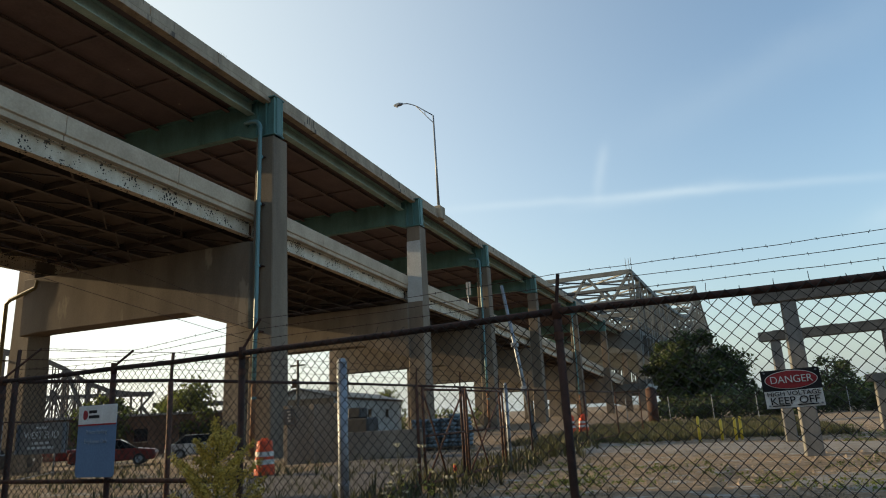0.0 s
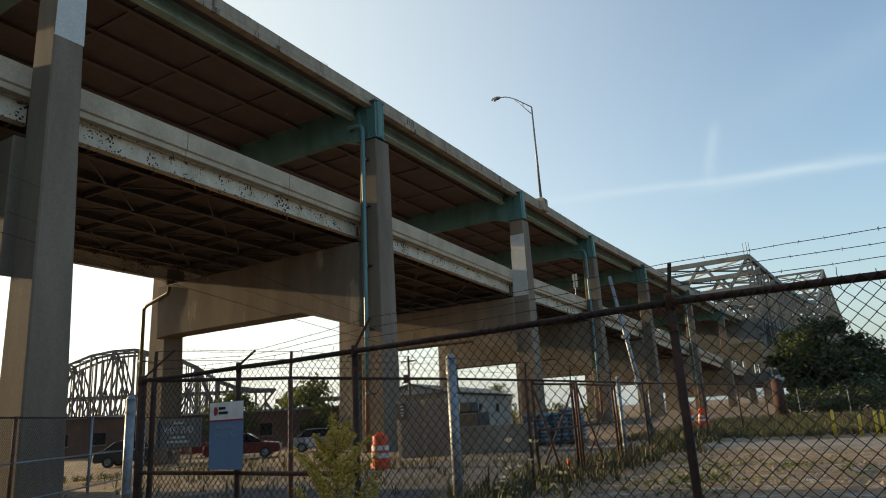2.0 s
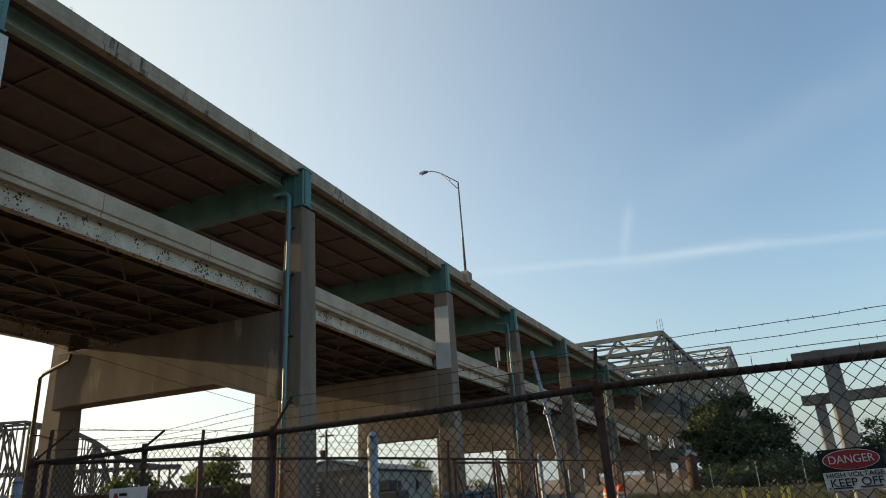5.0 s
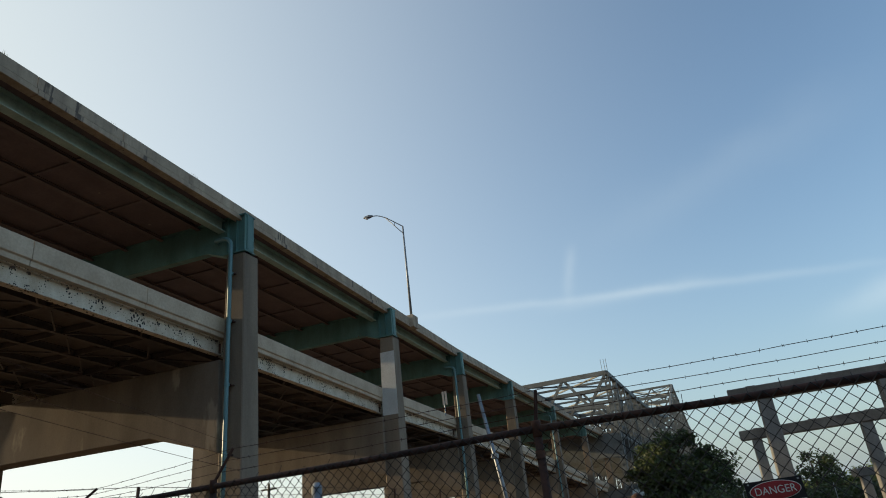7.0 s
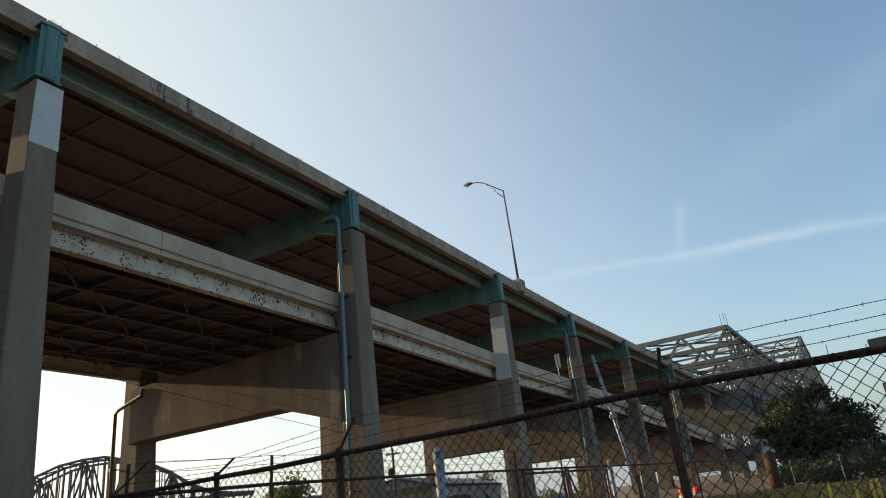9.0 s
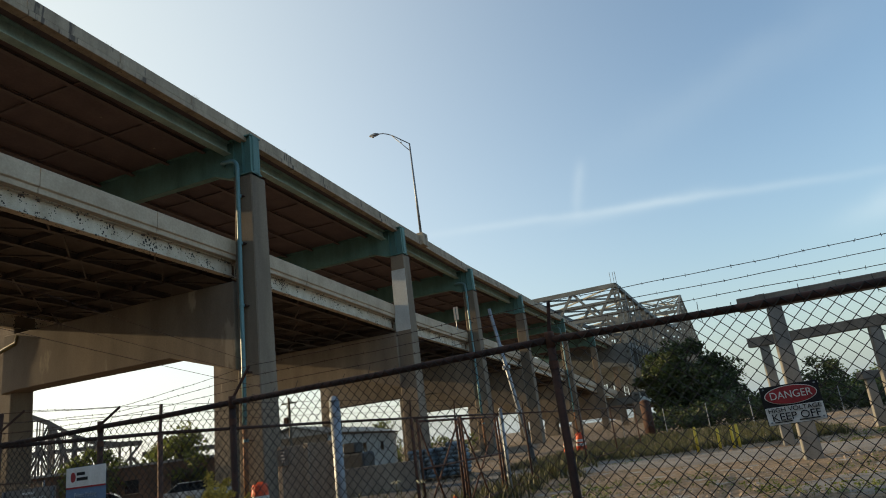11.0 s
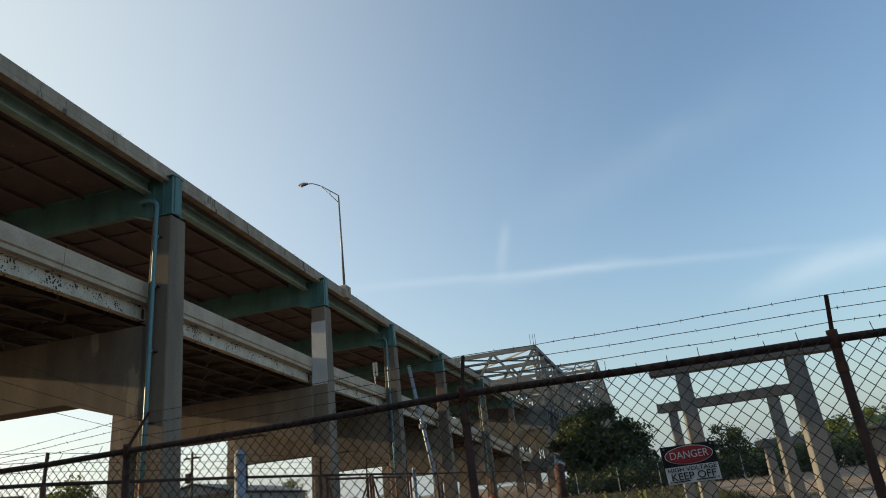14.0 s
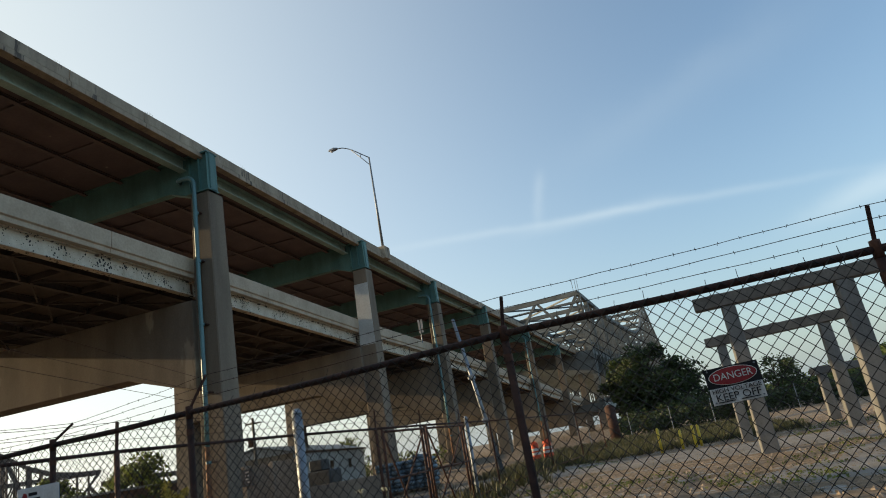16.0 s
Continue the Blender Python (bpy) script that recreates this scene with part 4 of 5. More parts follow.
SIDE = [(-12.4, 2.5), (-14.4, 5.4), (-16.45, 8.35), (-18.6, 11.5), (-20.9, 14.8), (-24.0, 19.2)]
sidef = thing("chain_link_fence", (-16.5, 8.4, 0), "low galvanised chain link fence before a bridge column", "fence")
for i, (x, y) in enumerate(SIDE):
    part("post", Shape().tube([(x, y, -0.2), (x, y, 2.03)], 0.04, 8), RUST if i == 2 else GALV, sidef, smooth=True)
for i in range(len(SIDE) - 1):
    (x0, y0), (x1, y1) = SIDE[i], SIDE[i + 1]
    for z in (2.0, 1.0, 0.15):
        part("rail", Shape().tube([(x0, y0, z), (x1, y1, z)], 0.022, 8), RUST_DARK if z == 2.0 else GALV, sidef, smooth=True)
    mesh = Shape()
    diamonds(mesh, (x0, y0), (x1, y1), 0.12, 2.0, 0.003, zigzag=False)
    part("chain_link", mesh, WIRE, sidef, kind="stuff")

FAR_LINE = [(-9.5, 52.0), (-6.5, 52.6), (-3.5, 53.2), (-0.5, 53.8), (2.5, 54.4), (5.5, 55.0), (8.5, 55.6), (11.5, 56.2), (15, 57), (19, 58)]
farf = thing("chain_link_fence", (0, 54, 0), "far boundary fence with slim steel posts", "fence")
for i, (x, y) in enumerate(FAR_LINE):
    part("post", Shape().tube([(x, y, -0.2), (x, y, 1.9)], 0.03, 6), GALV, farf)
for (x0, y0), (x1, y1) in zip(FAR_LINE, FAR_LINE[1:]):
    part("rail", Shape().tube([(x0, y0, 1.7), (x1, y1, 1.7)], 0.012, 6), RUST_DARK, farf)
    mesh = Shape()
    diamonds(mesh, (x0, y0), (x1, y1), 0.1, 1.7, 0.002, pitch=0.14, zigzag=False)
    part("chain_link", mesh, WIRE, farf, kind="stuff")

# ---- signs ----


def board(name, x0, x1, z0, z1, y, material, parent, label="", lift=0.0, r=0.0):
    """A flat plate facing -y."""
    s = Shape()
    if r:
        pts = []
        for cx, cz, a0 in ((x1 - r, z1 - r, 0), (x0 + r, z1 - r, 90), (x0 + r, z0 + r, 180), (x1 - r, z0 + r, 270)):
            for k in range(5):
                a = radians(a0 + k * 22.5)
                pts.append((cx + r * math.cos(a), cz + r * math.sin(a)))
        s.prism(pts, 1, y - 0.003 - lift, y - lift)
    else:
        s.box(x0, x1, y - 0.003 - lift, y - lift, z0, z1)
    return part(name, s, material, parent, label)


def words(text, size, x, y, z, material, parent, bold=1.0, squeeze=1.0, rz=0.0):
    me = text_mesh(text, size)
    me.materials.append(material)
    ob = new("lettering", me)
    ob.matrix_basis = Matrix.Translation((x, y, z)) @ pose(0, 0, 0, 90, 0, rz) @ Matrix.Diagonal((squeeze, bold, 1, 1))
    ob.parent = parent
    ob.matrix_parent_inverse = parent.matrix_basis.inverted()
    tagged(ob, "lettering reading " + text.lower())
    return ob


def danger_sign():
    e = thing("warning_sign", (0.34, 4.03, 1.56), "dented danger high voltage sign wired to the fence", "sign")
    e.matrix_basis = pose(0.335, 4.035, 1.565, 0, 1.0, 0)
    y = 4.028
    part("plate", Shape().box(0.205, 0.468, y, y + 0.003, 1.462, 1.668), SIGN_BLACK, e)
    board("upper_panel", 0.207, 0.466, 1.556, 1.666, y, SIGN_BLACK, e, lift=0.001)
    ov = Shape().prism([(0.337 + 0.118 * math.cos(a), 1.612 + 0.050 * math.sin(a)) for a in [2 * math.pi * k / 40 for k in range(40)]], 1, y - 0.006, y - 0.003)
    part("white_ring", ov, SIGN_WHITE, e)
    ov = Shape().prism([(0.337 + 0.114 * math.cos(a), 1.612 + 0.0465 * math.sin(a)) for a in [2 * math.pi * k / 40 for k in range(40)]], 1, y - 0.009, y - 0.005)
    part("red_oval", ov, SIGN_RED, e, "faded red oval")
    board("lower_panel", 0.208, 0.465, 1.464, 1.555, y, SIGN_WHITE, e, "white lower panel", lift=0.001)
    words("DANGER", 0.056, 0.337, y - 0.011, 1.612, SIGN_WHITE, e, 1.0, 0.84)
    words("HIGH VOLTAGE", 0.037, 0.337, y - 0.0065, 1.538, SIGN_BLACK, e, 0.9, 0.9)
    words("KEEP OFF", 0.062, 0.337, y - 0.0065, 1.500, SIGN_BLACK, e, 0.9, 0.84)
    for x0, x1 in ((0.235, 0.315), (0.345, 0.437)):
        board("underline", x0, x1, 1.474, 1.479, y, SIGN_BLACK, e, lift=0.006)
    for x in (0.222, 0.452):
        for z in (1.655, 1.478):
            part("bolt", Shape().tube([(x, y - 0.012, z), (x, y, z)], 0.005, 8), GALV, e)
    e.matrix_basis = pose(0.372, 4.035, 1.527, 0, -0.6, 0) @ Matrix.Diagonal((1.08, 1, 0.97, 1))


danger_sign()


def company_sign():
    e = thing("notice_sign", (-5.2, 4.6, 1.48), "white and blue private parking notice on the fence", "sign")
    ang = -4.6
    y = 0.0
    x0, x1, z0, z1 = -0.285, 0.285, -0.31, 0.31
    e.matrix_basis = pose(-5.325, 4.68, 1.43, 0, 0, ang) @ Matrix.Diagonal((0.92, 1, 1.03, 1))
    keep = e.matrix_basis.copy()
    e.matrix_basis = Matrix.Identity(4)
    board("plate", x0, x1, z0, z1, y, SIGN_BLUE, e, r=0.035)
    board("white_header", x0 + 0.002, x1 - 0.002, 0.145, z1 - 0.002, y, SIGN_WHITE, e, "white header panel", lift=0.002)
    board("red_band", x0 + 0.002, x1 - 0.002, 0.132, 0.146, y, SIGN_RED, e, lift=0.0035)
    mark = Shape().prism([(-0.185 + 0.042 * math.cos(a) * (0.6 if math.cos(a) < 0 else 1), 0.228 + 0.042 * math.sin(a)) for a in [2 * math.pi * k / 24 for k in range(24)]], 1, -0.009, -0.004)
    part("mark", mark, SIGN_RED, e, "red rounded company mark")
    board("mark_bar", -0.125, -0.01, 0.240, 0.266, y, SIGN_BLACK, e, lift=0.005)
    board("mark_bar", -0.125, 0.03, 0.196, 0.222, y, SIGN_BLACK, e, lift=0.005)
    words("Private Parking", 0.052, 0.0, -0.006, 0.075, SIGN_FADED, e)
    words("Employees Only", 0.052, 0.0, -0.006, -0.005, SIGN_FADED, e)
    e.matrix_basis = keep


company_sign()


def station_sign():
    e = thing("notice_sign", (-6.20, 4.9, 1.52), "weathered grey west end notice board on the fence", "sign")
    y = 4.92
    part("plate", Shape().box(-6.57, -5.84, y, y + 0.006, 1.37, 1.67), SIGN_PLATE, e)
    for x in (-6.54, -5.89):
        part("batten", Shape().box(x, x + 0.03, y - 0.02, y - 0.001, 1.38, 1.66), GALV, e)
    words("WEST END", 0.10, -6.20, y - 0.004, 1.55, SIGN_WHITE, e)
    for z, w, h in ((1.625, 0.16, 0.022), (1.475, 0.24, 0.024), (1.43, 0.36, 0.024)):
        board("text_bar", -6.20 - w / 2, -6.20 + w / 2, z - h / 2, z + h / 2, y, SIGN_WHITE, e, lift=0.002)

    e.location = (-6.32, 4.88, 1.475)


station_sign()

# ---- concrete equipment frames ----


def portal_frame(posts, beam_ends, top, depth, s_top, s_bot, label):
    e = thing("concrete_portal", (posts[0][0], posts[0][1], 0), label, "concrete portal", "concrete portals in the yard")
    for k, (x, y) in enumerate(posts):
        a, b = s_top[k], s_bot[k]
        part("post", Shape().taper((x, y, -0.2), (b / 2, b / 2), (x, y, top - depth), (a / 2, a / 2)), FRAME_CONC, e, bevel=0.025)
    (x0, y0), (x1, y1) = beam_ends
    part("beam", Shape().beam((x0, y0, top - depth / 2), (x1, y1, top - depth / 2), 0.45, depth), FRAME_TOP, e, bevel=0.02)
    d = (Vector((x1, y1, 0)) - Vector((x0, y0, 0))).normalized()
    plate = Shape()
    for f in (0.12, 0.5, 0.86):
        c = Vector((x0, y0, top)).lerp(Vector((x1, y1, top)), f)
        plate.box(c.x - 0.12, c.x + 0.12, c.y - 0.12, c.y + 0.12, top, top + 0.025)
    part("bearing_plate", plate, RUST, e)


portal_frame([(2.05, 19.72), (4.88, 19.42)], [(1.20, 19.80), (6.05, 19.30)], 4.26, 0.35, (0.35, 0.42), (0.43, 0.50), "tall weathered concrete portal frame in the yard")
portal_frame([(2.12, 26.3), (5.35, 25.25)], [(1.66, 26.45), (6.15, 25.0)], 3.72, 0.33, (0.31, 0.34), (0.38, 0.44), "weathered concrete portal frame behind a taller one")
portal_frame([(5.98, 31.5), (8.1, 32.3)], [(5.65, 31.4), (8.7, 32.5)], 2.15, 0.30, (0.32, 0.34), (0.42, 0.44), "low grey concrete frame at the yard's back")


def kiosk():
    e = thing("concrete_kiosk", (11.0, 30.5, 0), "small flat-roofed concrete equipment housing", "utility housing")
    part("wall", Shape().box(9.62, 12.2, 29.2, 31.8, -0.1, 2.06), FRAME_TOP, e, bevel=0.02)
    part("roof", Shape().box(9.50, 12.32, 29.08, 31.92, 2.06, 2.18), FRAME_TOP, e, bevel=0.02)
    part("door", Shape().box(10.4, 11.2, 29.175, 29.2, 0.0, 1.8), ROOF_GREY, e)


kiosk()

# ---- things under and beside the viaduct ----


def yard_wall():
    e = thing("concrete_wall", (-15, 26.9, 0), "stained concrete yard wall stepping down", "wall")
    a, m, b = Vector((-15.55, 22.45, 0)), Vector((-13.50, 22.80, 0)), Vector((-10.55, 23.85, 0))
    part("high_panel", Shape().beam(a + Vector((0, 0, 1.0)), m + Vector((0, 0, 1.0)), 0.25, 2.22), DIRT_GREY, e, bevel=0.02)
    part("low_panel", Shape().beam(m + Vector((0, 0, 0.46)), b + Vector((0, 0, 0.46)), 0.25, 1.14), DIRT_GREY, e, bevel=0.02)
    for f in (0.0, 0.52, 1.0):
        c = a.lerp(m, f)
        part("pilaster", Shape().box(c.x - 0.10, c.x + 0.10, c.y - 0.20, c.y + 0.17, -0.1, 2.14), DIRT_GREY, e, bevel=0.02)
    panel = board("blue_panel", -15.62, -15.12, 1.42, 2.02, 22.2, BLUE_PAD, e, "small dark blue panel on the wall")
    for z in (1.55, 1.66, 1.78, 1.9):
        board("pale_bar", -15.45 if z > 1.6 else -15.40, -15.28, z, z + 0.045, 22.2, SIGN_GREY, panel, lift=0.004)

yard_wall()


def pile_of_sacks(cx, cy):
    e = thing("sack_pile", (cx, cy, 0), "blue-grey filled sacks stacked on wooden pallets", "sacks", "stacks of sacks")
    for dx in (-0.55, 0, 0.55):
        part("pallet_bearer", Shape().box(cx + dx - 0.05, cx + dx + 0.05, cy - 0.6, cy + 0.6, 0.0, 0.1), PALLET, e)
    for i in range(6):
        yy = cy - 0.6 + i * 0.22
        part("pallet_board", Shape().box(cx - 0.62, cx + 0.62, yy, yy + 0.13, 0.1, 0.13), PALLET, e)
    me = None
    for lvl in range(8):
        for i in range(3):
            for j in range(2):
                if lvl == 7 and rng.random() < 0.5:
                    continue
                x = cx - 0.4 + i * 0.4 + rng.uniform(-0.04, 0.04)
                y = cy - 0.3 + j * 0.58 + rng.uniform(-0.05, 0.05)
                if me is None:
                    s = Shape()
                    for k, (hx, hy, z) in enumerate(((0.15, 0.24, 0.0), (0.2, 0.29, 0.05), (0.2, 0.29, 0.12), (0.14, 0.23, 0.175))):
                        for a in range(12):
                            t = 2 * math.pi * a / 12
                            c, q = math.cos(t), math.sin(t)
                            s.v.append((hx * math.copysign(abs(c) ** 0.6, c), hy * math.copysign(abs(q) ** 0.6, q), z))
                        if k:
                            for a in range(12):
                                n0, n1 = (k - 1) * 12 + a, (k - 1) * 12 + (a + 1) % 12
                                s.f.append((n0, n1, n1 + 12, n0 + 12))
                    s.f.append(tuple(reversed(range(12))))
                    s.f.append(tuple(36 + a for a in range(12)))
                    me = s.mesh("sack", smooth=True)
                    me.materials.append(BAG)
                ob = new("sack", me)
                ob.matrix_basis = pose(x, y, 0.13 + lvl * 0.172, 0, 0, rng.uniform(-9, 9))
                ob.parent = e
                ob.matrix_parent_inverse = e.matrix_basis.inverted()


pile_of_sacks(-12.2, 28.2)
pile_of_sacks(-10.95, 28.6)


def machine():
    e = thing("compressor", (-16.85, 30.0, 0), "dark wheeled machine with an exhaust box", "machine")
    x, y = -16.85, 30.0
    part("body", Shape().box(x - 1.0, x + 1.0, y - 0.6, y + 0.6, 0.5, 1.55), BLACK_MACHINE, e, bevel=0.08)
    part("hood", Shape().box(x - 0.2, x + 0.5, y - 0.4, y + 0.4, 1.55, 2.05), BLACK_MACHINE, e, bevel=0.06)
    part("exhaust", Shape().tube([(x - 0.6, y, 1.7), (x - 0.6, y, 2.3)], 0.06, 8), RUST_DARK, e)
    for dx in (-0.7, 0.7):
        part("wheel", Shape().tube([(x + dx, y - 0.75, 0.32), (x + dx, y - 0.55, 0.32)], 0.34, 16), RUBBER, e)
        part("leg", Shape().box(x + dx - 0.05, x + dx + 0.05, y + 0.3, y + 0.4, 0.0, 0.55), RUST_DARK, e)


machine()


def barrel(x, y, label):
    e = thing("traffic_barrel", (x, y, 0), label, "traffic barrel", "traffic barrels")
    prof = [(0.30, 0.06), (0.295, 0.30), (0.28, 0.31), (0.275, 0.52), (0.262, 0.53), (0.255, 0.76), (0.24, 0.77), (0.225, 1.0), (0.19, 1.04)]

    def ring(lo, hi, mtl, name, grow=0.0, top=False):
        s = Shape()
        for r, z in prof[lo:hi]:
            for k in range(20):
                a = 2 * math.pi * k / 20
                s.v.append((x + (r + grow) * math.cos(a), y + (r + grow) * math.sin(a), z))
        for i in range(hi - lo - 1):
            for k in range(20):
                n0, n1 = i * 20 + k, i * 20 + (k + 1) % 20
                s.f.append((n0, n1, n1 + 20, n0 + 20))
        if top:
            s.f.append(tuple((hi - lo - 1) * 20 + k for k in range(20)))
        return part(name, s, mtl, e, smooth=not top)
    ring(0, 9, ORANGE, "drum", top=True)
    for lo, z0, z1, r0, r1 in ((1, 0.36, 0.50, 0.282, 0.277), (2, 0.58, 0.72, 0.264, 0.259)):
        s = Shape()
        for z, r in ((z0, r0), (z1, r1)):
            for k in range(20):
                a = 2 * math.pi * k / 20
                s.v.append((x + (r + 0.003) * math.cos(a), y + (r + 0.003) * math.sin(a), z))
        for k in range(20):
            s.f.append((k, (k + 1) % 20, 20 + (k + 1) % 20, 20 + k))
        part("reflective_band", s, REFLECT, e, "white reflective band", smooth=True)
    part("base", Shape().tube([(x, y, 0.0), (x, y, 0.06)], 0.44, 12), RUBBER, e, "black rubber base ring")
    part("handle", Shape().box(x - 0.12, x + 0.12, y - 0.02, y + 0.02, 1.04, 1.10), ORANGE, e, bevel=0.01)


barrel(-12.65, 17.05, "orange traffic barrel with white bands beside a column")
barrel(-8.1, 39.4, "orange traffic barrel standing far back in the yard")
barrel(-7.45, 39.9, "orange traffic barrel standing far back in the yard")

for bx, by, bh in ((-0.86, 27.5, 0.88), (-0.08, 27.8, 0.72), (0.40, 27.6, 0.78), (0.60, 27.9, 0.80)):
    e = thing("bollard", (bx, by, 0), "yellow painted steel bollard in the weeds", "bollard", "bollards along the yard's edge")
    part("tube", Shape().tube([(bx, by, -0.1), (bx + 0.01, by, bh)], 0.052, 12), YELLOW, e, smooth=True)
    part("cap", Shape().tube([(bx + 0.01, by, bh), (bx + 0.01, by, bh + 0.04)], 0.052, 12, r_end=0.02), YELLOW, e, smooth=True)

sx, sy = -5.60, 14.44
e = thing("marker_stake", (sx, sy, 0), "short orange and yellow marker stake in the weeds", "stake")
part("stake", Shape().tube([(sx, sy, -0.1), (sx - 0.03, sy, 0.42)], 0.035, 8), YELLOW, e, smooth=True)
part("top_band", Shape().tube([(sx - 0.021, sy, 0.26), (sx - 0.029, sy, 0.40)], 0.037, 8), ORANGE, e, "orange band", smooth=True)

e = thing("rusty_tank", (-5.1, 58, 0), "narrow upright rusty steel tank", "tank")
part("shell", Shape().tube([(-5.1, 58, 0.0), (-5.1, 58, 2.6)], 0.42, 16), RUST_DARK, e, smooth=True)
part("lid", Shape().tube([(-5.1, 58, 2.6), (-5.1, 58, 2.8)], 0.45, 16, r_end=0.15), RUST_DARK, e, smooth=True)

e = thing("leaning_pole", (-7.5, 29, 0), "leaning grey steel pole with fittings", "pole")
part("shaft", Shape().tube([(-7.45, 29.0, -0.1), (-8.47, 28.8, 7.05)], 0.10, 10, r_end=0.075), GALV, e, smooth=True)
for f in (0.35, 0.62):
    q = Vector((-7.45, 29.0, -0.1)).lerp(Vector((-8.47, 28.8, 7.05)), f)
    part("fitting", Shape().box(q.x - 0.14, q.x + 0.14, q.y - 0.14, q.y + 0.14, q.z - 0.1, q.z + 0.1), GALV, e, bevel=0.02)

e = thing("road_sign", (-19.5, 56, 12), "small road sign seen from behind on the lower deck", "sign")
sx, sz = spine(56)
for dx in (0, 0.26):
    part("panel", Shape().box(sx - 1.2 + dx, sx - 1.02 + dx, 56, 56.03, sz - 5.2, sz - 4.0), SIGN_GREY, e)
part("stand", Shape().tube([(sx - 1.05, 56.05, sz - 6.1), (sx - 1.05, 56.05, sz - 4.1)], 0.04, 8), GALV, e)


def white_shed():
    """A gabled shed: its end wall looks to the street, its long white side runs back along the viaduct."""
    e = thing("white_building", (-34, 60, 0), "low white metal-clad building behind the wall", "building")
    p, q = Vector((-30.8, 51.1, 0)), Vector((-36.6, 76.6, 0))
    along = (q - p).normalized()
    across = Vector((-along.y, along.x, 0)) * 6.2
    U = Vector((0, 0, 1))
    h, ridge = 3.45, 4.25
    corners = [p, q, q + across, p + across]
    body = Shape()
    n = len(body.v)
    body.v += [tuple(c - U * 0.6) for c in corners] + [tuple(c + U * h) for c in corners] + [tuple(p + across / 2 + U * ridge), tuple(q + across / 2 + U * ridge)]
    body.f += [(0, 1, 5, 4), (2, 3, 7, 6), (3, 0, 4, 8, 7), (1, 2, 6, 9, 5)]
    part("wall", body, WHITE_WALL, e)
    end = Shape()
    g = -along * 0.03
    end.hexa([p + g - U * 0.5, p + across + g - U * 0.5, p + across - U * 0.5, p - U * 0.5, p + g + U * h, p + across + g + U * h, p + across + U * h, p + U * h])
    part("end_cladding", end, DIRT_GREY, e, "weathered grey end wall")
    o = along * 0.35
    for k, (c0, c1) in enumerate(((p, q), (p + across, q + across))):
        out = across.normalized() * (-0.25 if k == 0 else 0.25)
        a0, a1 = c0 - o + out + U * (h - 0.05), c1 + o + out + U * (h - 0.05)
        b0, b1 = p + across / 2 - o + U * (ridge + 0.05), q + across / 2 + o + U * (ridge + 0.05)
        part("roof", Shape().hexa([a0, a1, b1, b0, a0 + U * 0.12, a1 + U * 0.12, b1 + U * 0.12, b0 + U * 0.12]), ROOF_GREY, e)
        part("eave_trim", Shape().beam(a0 + U * 0.02, a1 + U * 0.02, 0.06, 0.2), BRICK, e, "dull red eave trim")
    for f in (0.06, 0.2, 0.42, 0.7):
        c = p.lerp(q, f) - across.normalized() * 0.03
        w = part("window", Shape().beam(c + U * 2.0, c + along * 1.1 + U * 2.0, 0.05, 0.9), GLASS, e)
        part("frame", Shape().beam(c - along * 0.08 + U * 1.5, c + along * 1.18 + U * 1.5, 0.09, 0.09), ROOF_GREY, w)
    c = p.lerp(q, 0.3) - across.normalized() * 0.03
    part("door", Shape().beam(c + U * 0.9, c + along * 1.0 + U * 0.9, 0.05, 2.0), ROOF_GREY, e)


white_shed()


def brick_building(x, y, wx, wy, h, rz, label):
    e = thing("brick_building", (0, 0, 0), label, "building")
    part("wall", Shape().box(-wx / 2, wx / 2, -wy / 2, wy / 2, -0.5, h), BRICK, e)
    part("roof", Shape().box(-wx / 2 - 0.2, wx / 2 + 0.2, -wy / 2 - 0.2, wy / 2 + 0.2, h, h + 0.18), ROOF_GREY, e)
    n = int(wx / 3)
    for i in range(n):
        cx = -wx / 2 + (i + 0.5) * wx / n
        w = part("window", Shape().box(cx - 0.5, cx + 0.5, -wy / 2 - 0.03, -wy / 2, 0.7, 1.7), GLASS, e)
        part("sill", Shape().box(cx - 0.6, cx + 0.6, -wy / 2 - 0.12, -wy / 2 - 0.03, 0.6, 0.7), DIRT_GREY, w)
    e.matrix_basis = pose(x, y, 0, 0, 0, rz)


brick_building(-46, 45, 17, 6, 2.7, 44, "long low brown brick building behind parked cars")
brick_building(-62, 38, 12, 8, 3.0, 50, "low grey-roofed brick building beyond the fence")


